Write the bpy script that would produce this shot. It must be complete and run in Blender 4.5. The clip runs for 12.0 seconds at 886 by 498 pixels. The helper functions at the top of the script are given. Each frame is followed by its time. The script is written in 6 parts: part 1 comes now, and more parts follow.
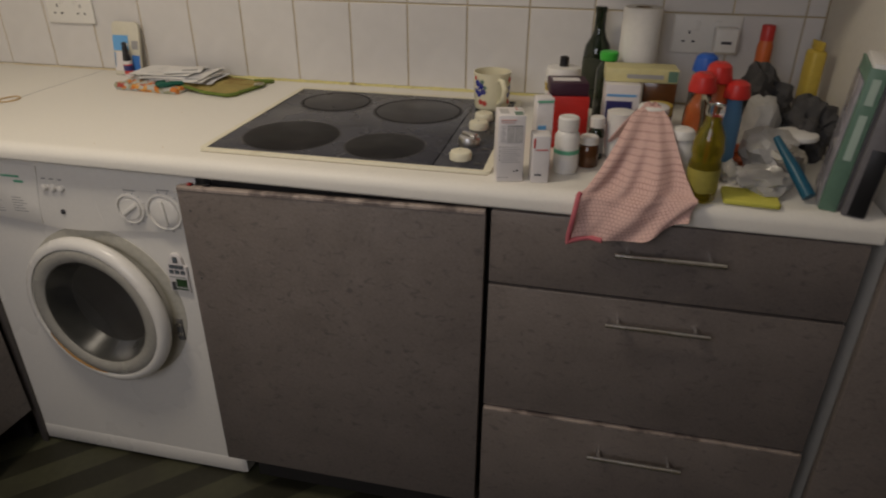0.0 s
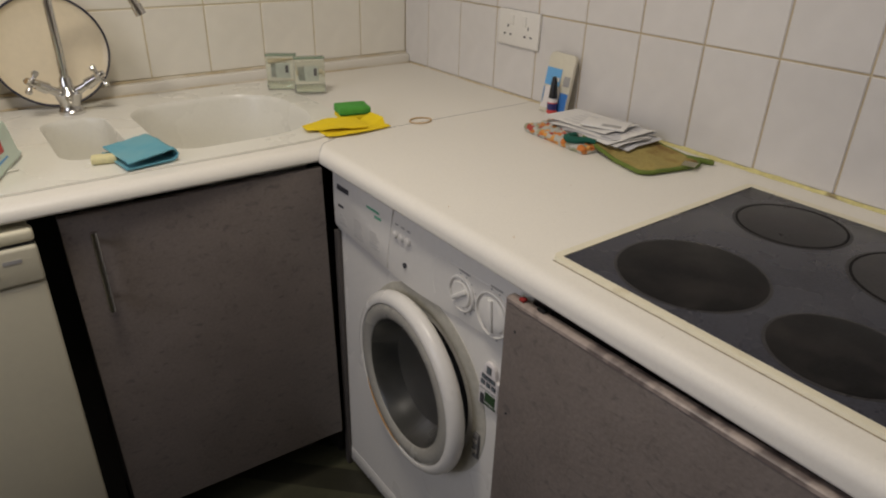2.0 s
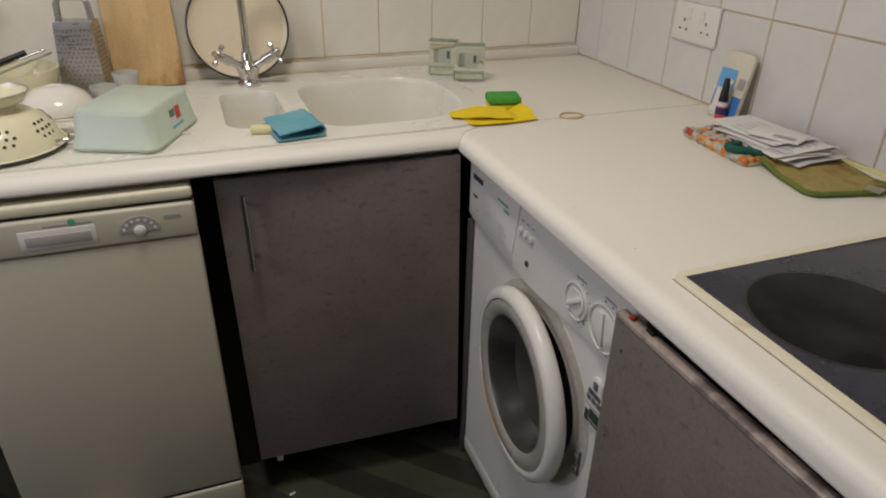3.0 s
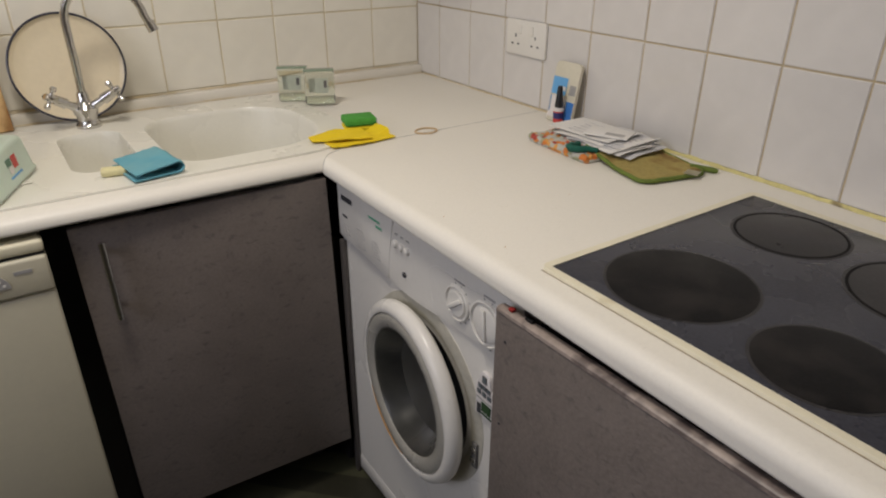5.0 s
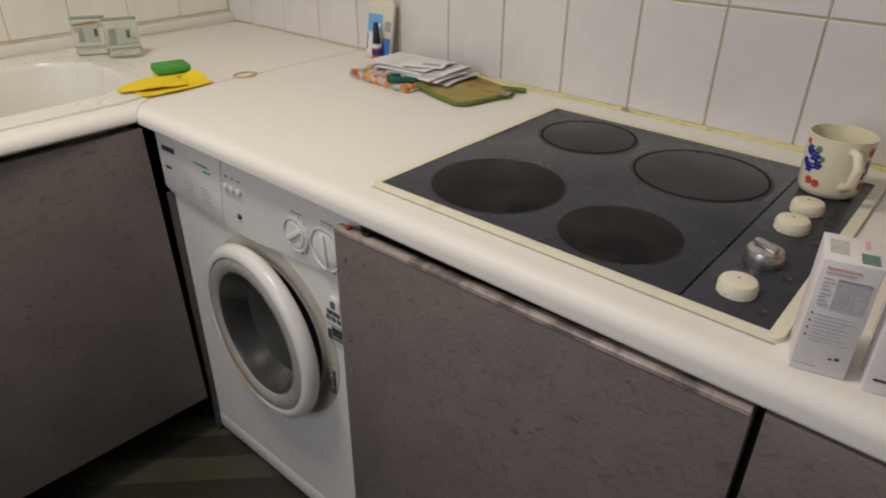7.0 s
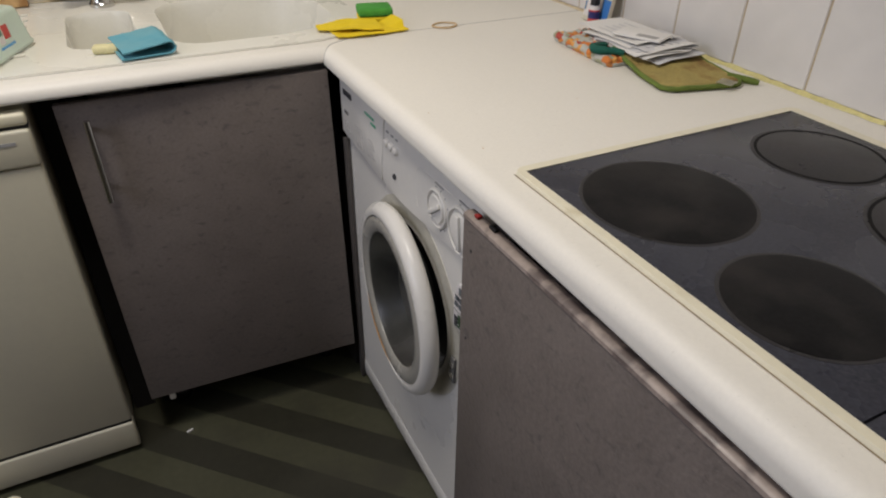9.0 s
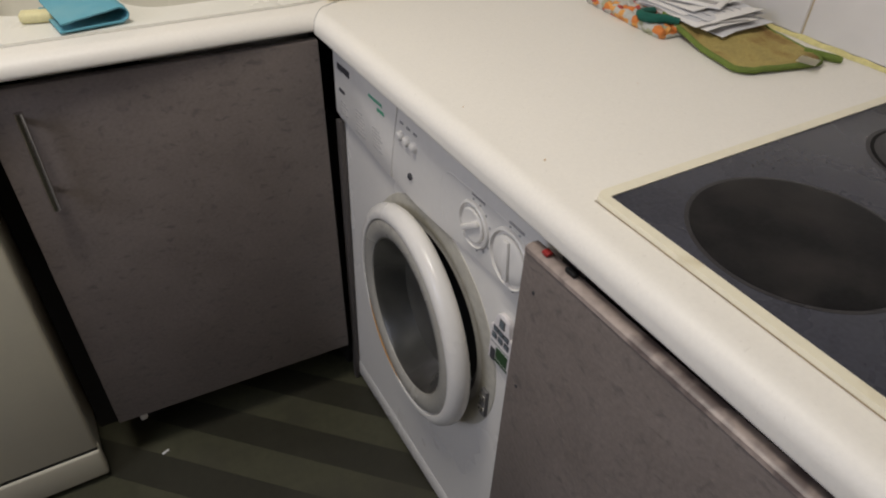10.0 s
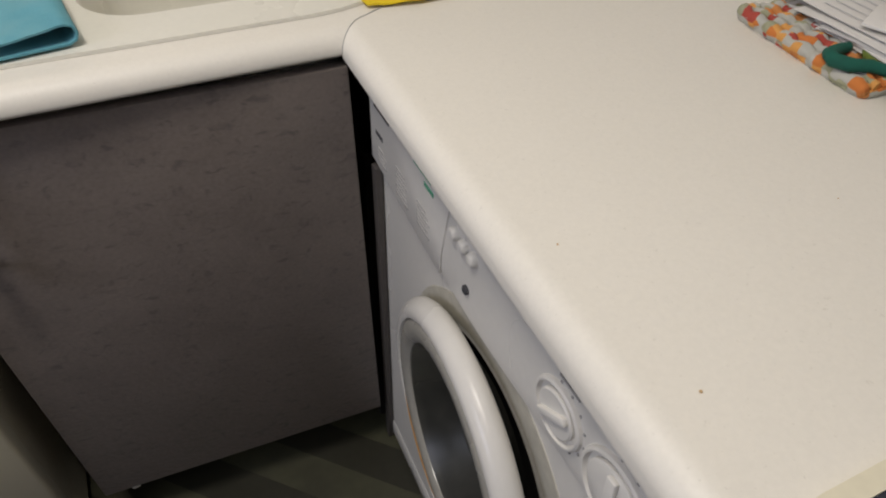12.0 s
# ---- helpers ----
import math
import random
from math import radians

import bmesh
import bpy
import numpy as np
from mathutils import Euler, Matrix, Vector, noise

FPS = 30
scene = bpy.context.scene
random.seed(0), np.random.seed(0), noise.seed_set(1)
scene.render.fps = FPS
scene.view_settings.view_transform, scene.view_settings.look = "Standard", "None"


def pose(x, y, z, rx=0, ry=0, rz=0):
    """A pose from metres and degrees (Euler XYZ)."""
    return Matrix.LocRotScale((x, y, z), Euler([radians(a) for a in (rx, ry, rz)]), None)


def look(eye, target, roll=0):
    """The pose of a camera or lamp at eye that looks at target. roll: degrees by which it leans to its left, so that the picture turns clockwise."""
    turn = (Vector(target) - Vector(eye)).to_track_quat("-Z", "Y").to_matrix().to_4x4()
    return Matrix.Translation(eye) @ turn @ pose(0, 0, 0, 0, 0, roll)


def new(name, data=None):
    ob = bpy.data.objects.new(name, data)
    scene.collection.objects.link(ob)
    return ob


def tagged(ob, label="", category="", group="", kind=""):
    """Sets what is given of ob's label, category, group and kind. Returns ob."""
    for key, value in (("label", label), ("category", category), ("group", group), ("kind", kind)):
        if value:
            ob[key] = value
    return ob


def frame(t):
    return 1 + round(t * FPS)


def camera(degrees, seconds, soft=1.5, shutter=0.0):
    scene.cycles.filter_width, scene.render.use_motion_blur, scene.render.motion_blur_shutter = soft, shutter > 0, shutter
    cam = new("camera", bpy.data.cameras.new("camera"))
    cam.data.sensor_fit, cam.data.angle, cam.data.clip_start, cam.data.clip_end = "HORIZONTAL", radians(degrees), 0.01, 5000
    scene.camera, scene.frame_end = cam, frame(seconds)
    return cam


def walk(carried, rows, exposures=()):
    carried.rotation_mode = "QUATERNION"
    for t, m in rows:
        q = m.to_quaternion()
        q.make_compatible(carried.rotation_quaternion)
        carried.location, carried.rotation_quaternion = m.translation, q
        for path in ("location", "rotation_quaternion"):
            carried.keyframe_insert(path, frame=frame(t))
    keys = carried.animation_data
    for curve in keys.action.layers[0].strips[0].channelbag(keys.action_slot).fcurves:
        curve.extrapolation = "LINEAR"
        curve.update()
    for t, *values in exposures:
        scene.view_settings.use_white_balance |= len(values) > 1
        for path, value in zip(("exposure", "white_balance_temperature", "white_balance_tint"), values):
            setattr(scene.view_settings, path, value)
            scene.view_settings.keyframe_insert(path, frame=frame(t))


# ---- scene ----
cam = camera(67.7, 12.0, soft=2.05, shutter=0.09)
PATH = [
    (0, (-1.673, -1.962, 1.281), (0.059, -1.575, 0.359), 0.3),
    (0.2, (-1.6195, -1.923, 1.287), (0.0533, -1.3392, 0.359), 0.38),
    (0.5, (-1.568, -1.886, 1.295), (-0.021, -1.01, 0.378), 0.2),
    (0.7, (-1.5221, -1.8675, 1.291), (-0.0952, -0.7955, 0.3881), -0.08),
    (1, (-1.468, -1.861, 1.293), (-0.155, -0.644, 0.401), 0.2),
    (1.5, (-1.328, -1.82, 1.292), (-0.09, -0.517, 0.415), 2.5),
    (2, (-1.197, -1.785, 1.283), (-0.112, -0.372, 0.373), 1.7),
    (2.5, (-1.114, -1.791, 1.278), (-0.378, -0.197, 0.32), 1.6),
    (2.7, (-1.105, -1.798, 1.275), (-0.469, -0.163, 0.315), 1.5),
    (4.3, (-1.146, -1.806, 1.297), (-0.508, -0.119, 0.432), -0.0),
    (4.5, (-1.149, -1.809, 1.297), (-0.405, -0.17, 0.425), -0.1),
    (5, (-1.153, -1.823, 1.29), (-0.138, -0.347, 0.4), 0.3),
    (5.5, (-1.156, -1.84, 1.278), (0.018, -0.5, 0.368), 0.1),
    (6, (-1.17, -1.858, 1.269), (0.134, -0.659, 0.34), -0.1),
    (6.5, (-1.191, -1.874, 1.259), (0.161, -0.758, 0.297), 0.1),
    (6.7, (-1.193, -1.88, 1.254), (0.16, -0.773, 0.282), 0.4),
    (8.3, (-1.045, -1.894, 1.249), (-0.138, -0.455, 0.198), 2.0),
    (8.5, (-1.024, -1.893, 1.248), (-0.173, -0.419, 0.198), 2.1),
    (9, (-0.997, -1.851, 1.229), (-0.232, -0.365, 0.131), 0.9),
    (9.5, (-0.984, -1.746, 1.215), (-0.214, -0.305, 0.063), 1.1),
    (10, (-0.989, -1.611, 1.211), (-0.155, -0.281, -0.028), 2.6),
    (10.5, (-0.979, -1.524, 1.209), (-0.127, -0.227, -0.052), 3.3),
    (11, (-0.903, -1.414, 1.191), (-0.123, -0.148, -0.147), 2.2),
    (11.5, (-0.835, -1.334, 1.192), (-0.154, -0.052, -0.184), 1.1),
    (12, (-0.823, -1.284, 1.193), (-0.186, -0.007, -0.208), 2.4),
]
EXPOSURES = [(0.0, -0.48, 7250, 10), (0.6, -0.45, 7050, 10), (1.5, -0.35, 6900, 10), (2.5, -0.32, 6680, 10), (4.5, -0.18, 6600, 10), (6.0, -0.09, 6700, 10), (9.0, -0.01, 6400, 10), (12.0, -0.11, 6400, 10)]
walk(cam, [(t, look(eye, target, roll)) for t, eye, target, roll in PATH], EXPOSURES)

# ---- world and lights ----
world = bpy.data.worlds.new("world")
world.use_nodes = True
world.node_tree.nodes["Background"].inputs[0].default_value = (0.75, 0.85, 1.0, 1)
world.node_tree.nodes["Background"].inputs[1].default_value = 0.25
scene.world = world


def area_lamp(name, eye, target, sx, sy, watts, colour):
    data = bpy.data.lights.new(name, "AREA")
    data.shape, data.size, data.size_y, data.energy, data.color = "RECTANGLE", sx, sy, watts, colour
    ob = new(name, data)
    ob.matrix_world = look(eye, target)
    return ob


LAMP = Vector((-1.16, -1.00, 2.24))
area_lamp("ceiling_lamp_light", LAMP, LAMP + Vector((0.0, 0.001, -1)), 0.36, 0.36, 14.4, (1.0, 0.93, 0.84))
area_lamp("window_daylight", (-2.66, -1.35, 1.66), (-0.6, -1.45, 0.85), 1.0, 0.85, 13.8, (0.80, 0.83, 1.0))

# ---- materials ----


def material(name, base, rough=0.5, metal=0.0, vary=0.06, scale=6.0, fine=90.0, bump=0.0, bump_scale=200.0,
             coat=0.0, stretch=(1, 1, 1), per_object=0.0, spec=0.5, rough_vary=0.08, transmission=0.0, ior=1.45):
    """A principled surface with broad and fine variation of its colour, uneven gloss and fine relief."""
    m = bpy.data.materials.new(name)
    m.use_nodes = True
    nt = m.node_tree
    n, l = nt.nodes, nt.links
    p = n["Principled BSDF"]
    tc = n.new("ShaderNodeTexCoord")
    mp = n.new("ShaderNodeMapping")
    mp.inputs["Scale"].default_value = stretch
    l.new(tc.outputs["Object"], mp.inputs["Vector"])
    broad, small = n.new("ShaderNodeTexNoise"), n.new("ShaderNodeTexNoise")
    for node, s, d in ((broad, scale, 4.0), (small, fine, 3.0)):
        node.inputs["Scale"].default_value, node.inputs["Detail"].default_value = s, d
        l.new(mp.outputs["Vector"], node.inputs["Vector"])
    add = n.new("ShaderNodeMath")
    add.operation = "ADD"
    l.new(broad.outputs["Fac"], add.inputs[0])
    l.new(small.outputs["Fac"], add.inputs[1])
    span = n.new("ShaderNodeMapRange")
    span.inputs["From Min"].default_value, span.inputs["From Max"].default_value = 0.6, 1.4
    span.inputs["To Min"].default_value, span.inputs["To Max"].default_value = 1 - vary, 1 + vary
    l.new(add.outputs[0], span.inputs["Value"])
    value = span.outputs["Result"]
    if per_object:
        info, rng, mul = n.new("ShaderNodeObjectInfo"), n.new("ShaderNodeMapRange"), n.new("ShaderNodeMath")
        rng.inputs["To Min"].default_value, rng.inputs["To Max"].default_value = 1 - per_object, 1 + per_object
        l.new(info.outputs["Random"], rng.inputs["Value"])
        mul.operation = "MULTIPLY"
        l.new(value, mul.inputs[0])
        l.new(rng.outputs["Result"], mul.inputs[1])
        value = mul.outputs[0]
    hue = n.new("ShaderNodeHueSaturation")
    hue.inputs["Color"].default_value = (*base, 1)
    l.new(value, hue.inputs["Value"])
    l.new(hue.outputs["Color"], p.inputs["Base Color"])
    rr = n.new("ShaderNodeMapRange")
    rr.inputs["From Min"].default_value, rr.inputs["From Max"].default_value = 0.3, 0.7
    rr.inputs["To Min"].default_value, rr.inputs["To Max"].default_value = max(0.02, rough - rough_vary), min(1, rough + rough_vary)
    l.new(broad.outputs["Fac"], rr.inputs["Value"])
    l.new(rr.outputs["Result"], p.inputs["Roughness"])
    p.inputs["Metallic"].default_value = metal
    p.inputs["Specular IOR Level"].default_value = spec
    p.inputs["Coat Weight"].default_value = coat
    p.inputs["Transmission Weight"].default_value = transmission
    p.inputs["IOR"].default_value = ior
    if bump:
        bt, bn = n.new("ShaderNodeTexNoise"), n.new("ShaderNodeBump")
        bt.inputs["Scale"].default_value, bt.inputs["Detail"].default_value = bump_scale, 3.0
        l.new(mp.outputs["Vector"], bt.inputs["Vector"])
        bn.inputs["Strength"].default_value, bn.inputs["Distance"].default_value = bump, 0.002
        l.new(bt.outputs["Fac"], bn.inputs["Height"])
        l.new(bn.outputs["Normal"], p.inputs["Normal"])
    return m


def mix_spots(m, colour, scale, low, high, stretch=(1, 1, 1), detail=4.0, distort=0.0):
    """Lays spots of another colour over the base colour of m, where a noise runs high."""
    nt = m.node_tree
    n, l = nt.nodes, nt.links
    p = n["Principled BSDF"]
    old = p.inputs["Base Color"].links[0].from_socket
    tc, mp, t, r, mix = (n.new("ShaderNodeTexCoord"), n.new("ShaderNodeMapping"), n.new("ShaderNodeTexNoise"),
                         n.new("ShaderNodeMapRange"), n.new("ShaderNodeMix"))
    mp.inputs["Scale"].default_value = stretch
    t.inputs["Scale"].default_value, t.inputs["Detail"].default_value, t.inputs["Distortion"].default_value = scale, detail, distort
    r.inputs["From Min"].default_value, r.inputs["From Max"].default_value = low, high
    mix.data_type = "RGBA"
    l.new(tc.outputs["Object"], mp.inputs["Vector"])
    l.new(mp.outputs["Vector"], t.inputs["Vector"])
    l.new(t.outputs["Fac"], r.inputs["Value"])
    l.new(r.outputs["Result"], mix.inputs["Factor"])
    l.new(old, mix.inputs["A"])
    mix.inputs["B"].default_value = (*colour, 1)
    l.new(mix.outputs["Result"], p.inputs["Base Color"])
    return m


WORKTOP = mix_spots(material("worktop_laminate", (0.80, 0.765, 0.69), 0.48, vary=0.035, scale=2.2, fine=240, bump=0.05, bump_scale=600),
                    (0.72, 0.685, 0.61), 260, 0.66, 0.75)
SINKWARE = material("sink_composite", (0.77, 0.75, 0.67), 0.28, vary=0.03, scale=5, fine=150, bump=0.03, bump_scale=400)
SLATE = mix_spots(material("slate_laminate", (0.174, 0.147, 0.132), 0.40, vary=0.17, scale=10, fine=190, bump=0.4, bump_scale=110, stretch=(1, 1, 1.2)),
                  (0.118, 0.102, 0.094), 66, 0.57, 0.72, (0.75, 0.75, 1.35), 5.0, 0.8)
WORN = mix_spots(material("worn_board_edge", (0.33, 0.27, 0.235), 0.4, vary=0.2, scale=18, fine=120), (0.14, 0.11, 0.10), 22, 0.5, 0.62)
# Near-black; the gap fillers use it to hold shade in their colour.
CARCASS_AND_GAPS = material("dark_carcass", (0.022, 0.020, 0.019), 0.7, vary=0.2)
CARCASS_EDGE = material("grey_board_edge", (0.085, 0.075, 0.070), 0.5, vary=0.15, scale=12)
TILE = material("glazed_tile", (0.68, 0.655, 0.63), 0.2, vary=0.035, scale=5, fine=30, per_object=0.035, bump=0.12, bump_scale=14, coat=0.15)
# Lighter, warmer copy of the tile: brightens the sink wall through its colour.
TILE_LIFTED = material("cream_glazed_tile", (0.80, 0.765, 0.675), 0.2, vary=0.035, scale=5, fine=30, per_object=0.03, bump=0.12, bump_scale=14, coat=0.15)
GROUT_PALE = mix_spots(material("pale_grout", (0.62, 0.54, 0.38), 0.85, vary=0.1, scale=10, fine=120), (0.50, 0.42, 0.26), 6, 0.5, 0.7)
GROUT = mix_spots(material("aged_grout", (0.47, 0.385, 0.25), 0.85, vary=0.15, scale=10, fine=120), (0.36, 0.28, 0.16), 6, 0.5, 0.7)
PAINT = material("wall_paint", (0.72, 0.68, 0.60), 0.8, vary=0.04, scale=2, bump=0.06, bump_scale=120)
# Darker copy of the wall paint for unseen walls, to cut bounced light.
PAINT_LOW_BOUNCE = material("tan_wall_paint", (0.40, 0.355, 0.30), 0.8, vary=0.06, scale=2, bump=0.06, bump_scale=120)
CEILING = material("ceiling_paint", (0.78, 0.76, 0.71), 0.85, vary=0.03, scale=2)
SEALANT = mix_spots(material("yellowed_sealant", (0.66, 0.59, 0.26), 0.5, vary=0.2, scale=24, fine=120), (0.16, 0.11, 0.05), 16, 0.63, 0.72)
SEALANT_PALE = mix_spots(material("pale_sealant", (0.66, 0.55, 0.36), 0.5, vary=0.15, scale=15), (0.78, 0.72, 0.60), 9, 0.45, 0.6)
FLOOR_LIGHT = mix_spots(material("olive_vinyl_light", (0.056, 0.055, 0.031), 0.5, vary=0.18, scale=5, fine=60, bump=0.05), (0.040, 0.037, 0.024), 7, 0.5, 0.75)
FLOOR_DARK = mix_spots(material("olive_vinyl_dark", (0.025, 0.0235, 0.014), 0.5, vary=0.18, scale=5, fine=60, bump=0.05), (0.033, 0.031, 0.019), 7, 0.5, 0.75)
ENAMEL = material("white_enamel", (0.76, 0.735, 0.685), 0.3, vary=0.025, scale=3, coat=0.1)
ENAMEL_WARM = mix_spots(material("dishwasher_enamel", (0.57, 0.535, 0.415), 0.36, vary=0.03, scale=3), (0.50, 0.47, 0.38), 2.4, 0.45, 0.7)
PLASTIC_WHITE = material("white_plastic", (0.76, 0.735, 0.685), 0.38, vary=0.03, scale=8)
PLASTIC_CREAM = material("cream_plastic", (0.74, 0.69, 0.52), 0.4, vary=0.06, scale=14)
PLASTIC_GREY = material("grey_plastic", (0.42, 0.40, 0.37), 0.4, vary=0.05, scale=9)
RECESS_SHADE = material("recess_grey", (0.50, 0.475, 0.40), 0.5, vary=0.15, scale=12)
SEAL_RUBBER = mix_spots(material("door_glass_rim", (0.36, 0.345, 0.305), 0.25, vary=0.1, scale=6), (0.40, 0.20, 0.06), 5, 0.62, 0.75)
RUST = material("rust_stain", (0.45, 0.23, 0.06), 0.6, vary=0.4, scale=20)
# Steel coloured near black, so the shaded inside of the drum stays dark.
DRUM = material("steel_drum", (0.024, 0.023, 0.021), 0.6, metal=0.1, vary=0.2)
BRIGHT_CHROME = material("bright_chrome", (0.82, 0.81, 0.79), 0.2, metal=1.0, vary=0.05, scale=20)
CHROME = material("chrome", (0.60, 0.585, 0.56), 0.16, metal=1.0, vary=0.05, scale=20, rough_vary=0.06)
# Steel darkened in colour, so the teeth read as the grater's shaded holes.
GRATE = material("worn_grater_steel", (0.30, 0.29, 0.28), 0.35, metal=1.0, vary=0.3, scale=40)
TRIM_LINE = material("brown_dirt", (0.30, 0.23, 0.14), 0.8, vary=0.3, scale=30)
STEEL = material("brushed_steel", (0.52, 0.51, 0.50), 0.32, metal=1.0, vary=0.12, scale=30, stretch=(1, 1, 8))
HOB_GLASS = mix_spots(material("ceramic_glass", (0.037, 0.038, 0.049), 0.27, vary=0.4, scale=9, fine=260, rough_vary=0.07, spec=0.28), (0.052, 0.053, 0.064), 6, 0.48, 0.8)
HOB_RING = mix_spots(material("burnt_ring", (0.0095, 0.0091, 0.0096), 0.42, vary=0.4, scale=12, fine=200, spec=0.08), (0.026, 0.0235, 0.0225), 15, 0.44, 0.72)
HOB_RING_PALE = mix_spots(material("worn_ring", (0.029, 0.0275, 0.029), 0.33, vary=0.35, scale=12, fine=160, spec=0.22), (0.034, 0.031, 0.030), 9, 0.48, 0.8)
RING_LINE = material("dark_ring_line", (0.006, 0.0055, 0.0055), 0.6, vary=0.4, scale=30, spec=0.1)
HOB_TRIM = mix_spots(material("cream_hob_trim", (0.75, 0.70, 0.54), 0.36, vary=0.06, scale=14), (0.45, 0.36, 0.18), 10, 0.66, 0.8)
BLACK = material("black_plastic", (0.014, 0.014, 0.015), 0.4, vary=0.2)
PRINT_GREY = material("grey_print", (0.36, 0.35, 0.34), 0.6)
PRINT_DARK = material("dark_print", (0.05, 0.05, 0.055), 0.6)
PRINT_PALE = material("pale_grey_print", (0.50, 0.50, 0.51), 0.6)
SMOKE_PRINT = material("smoke_print", (0.13, 0.125, 0.12), 0.6)
PRINT_GREEN = material("green_print", (0.12, 0.42, 0.26), 0.6)
PRINT_RED = material("red_print", (0.55, 0.06, 0.05), 0.5)
PRINT_BLUE = material("blue_print", (0.05, 0.20, 0.55), 0.5)
PRINT_SKY = material("sky_blue_print", (0.14, 0.40, 0.72), 0.5)
WHITE_CARD = material("white_card", (0.74, 0.70, 0.68), 0.55, vary=0.04, scale=20)
PAPER = material("paper", (0.74, 0.72, 0.69), 0.7, vary=0.05, scale=14)
PAPER_GREY = material("grey_paper", (0.60, 0.595, 0.60), 0.6, vary=0.06, scale=20)
RED = material("red_plastic", (0.55, 0.03, 0.025), 0.35, vary=0.1, scale=14)
YELLOW_CLOTH = material("yellow_cloth", (0.82, 0.60, 0.015), 0.85, vary=0.1, scale=20, fine=500, bump=0.3, bump_scale=700)
TEAL_CLOTH = mix_spots(material("teal_cloth", (0.12, 0.35, 0.43), 0.9, vary=0.1, scale=20, fine=500, bump=0.3, bump_scale=700), (0.18, 0.38, 0.42), 10, 0.5, 0.7)
GREEN_SPONGE = material("green_scourer", (0.075, 0.33, 0.05), 0.95, vary=0.25, scale=60, fine=400, bump=0.8, bump_scale=500)
CREAM_SPONGE = material("cream_sponge", (0.70, 0.64, 0.36), 0.95, vary=0.1, scale=60, fine=300, bump=0.6, bump_scale=400)
DULL_RED = material("dull_red_plastic", (0.30, 0.025, 0.022), 0.5, vary=0.2, scale=40)
RUBBER = material("tan_rubber", (0.55, 0.38, 0.20), 0.6)
GREEN_TUB = material("mint_plastic", (0.79, 0.91, 0.80), 0.4, vary=0.03, scale=8, transmission=0.5)
CREAM_ENAMEL = material("cream_enamel", (0.78, 0.73, 0.52), 0.2, vary=0.03, scale=6, coat=0.3)
WHITE_GLAZE = material("white_glaze", (0.80, 0.77, 0.70), 0.15, vary=0.02, scale=6, coat=0.3)
PLATE_BEIGE = material("beige_enamel", (0.77, 0.67, 0.49), 0.22, vary=0.04, scale=4, coat=0.2)
WOOD = mix_spots(material("board_wood", (0.60, 0.40, 0.19), 0.55, vary=0.18, scale=5, fine=60, stretch=(9, 9, 1)), (0.27, 0.13, 0.04), 9, 0.55, 0.75, (2, 2, 0.7))
BOTTLE_GREEN = material("dark_green_glass", (0.010, 0.018, 0.008), 0.08, vary=0.2, coat=0.4)
GREEN_CAP = material("green_cap", (0.05, 0.50, 0.06), 0.35)
OIL = material("golden_oil", (0.46, 0.37, 0.03), 0.10, vary=0.1, transmission=0.8)
TISSUE = material("kitchen_roll", (0.78, 0.75, 0.70), 0.9, vary=0.05, scale=30, bump=0.4, bump_scale=300)
PURPLE = material("dark_purple_card", (0.05, 0.015, 0.03), 0.5, vary=0.1)
NAVY = material("navy_card", (0.03, 0.03, 0.14), 0.5)
ORANGE = material("orange_plastic", (0.55, 0.12, 0.03), 0.4, vary=0.1, scale=12)
BLUE = material("blue_plastic", (0.02, 0.10, 0.42), 0.4)
BLUE_PALE = material("pale_blue_plastic", (0.08, 0.20, 0.36), 0.4)
TEAL = material("teal_plastic", (0.006, 0.085, 0.14), 0.4)
YELLOW = material("yellow_packet", (0.50, 0.36, 0.06), 0.45, vary=0.1, scale=18)
LIME_SPONGE = material("lime_sponge_cloth", (0.62, 0.58, 0.10), 0.9, vary=0.08, scale=30, fine=300, bump=0.5, bump_scale=500)
BROWN = material("brown_glass", (0.10, 0.04, 0.015), 0.15, vary=0.2, coat=0.3)
FILE_GREEN = material("green_file", (0.12, 0.215, 0.155), 0.5, vary=0.1, scale=12)
FILE_GREY = material("grey_file", (0.16, 0.15, 0.155), 0.5, vary=0.15, scale=10)
BAG = material("crumpled_bag", (0.40, 0.385, 0.36), 0.35, vary=0.15, scale=25)
DARK_FABRIC = material("dark_fabric", (0.055, 0.052, 0.050), 0.9, vary=0.3, scale=30)


def clear_glass(name, tint):
    m = bpy.data.materials.new(name)
    m.use_nodes = True
    p = m.node_tree.nodes["Principled BSDF"]
    p.inputs["Base Color"].default_value = (*tint, 1)
    p.inputs["Roughness"].default_value = 0.04
    p.inputs["Transmission Weight"].default_value = 1.0
    p.inputs["IOR"].default_value = 1.45
    return m


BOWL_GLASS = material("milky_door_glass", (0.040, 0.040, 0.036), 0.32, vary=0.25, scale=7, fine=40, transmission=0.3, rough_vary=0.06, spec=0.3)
GLASS = clear_glass("clear_glass", (0.90, 0.95, 0.88))
CLEAR_PLASTIC = clear_glass("clear_plastic", (0.94, 0.94, 0.86))


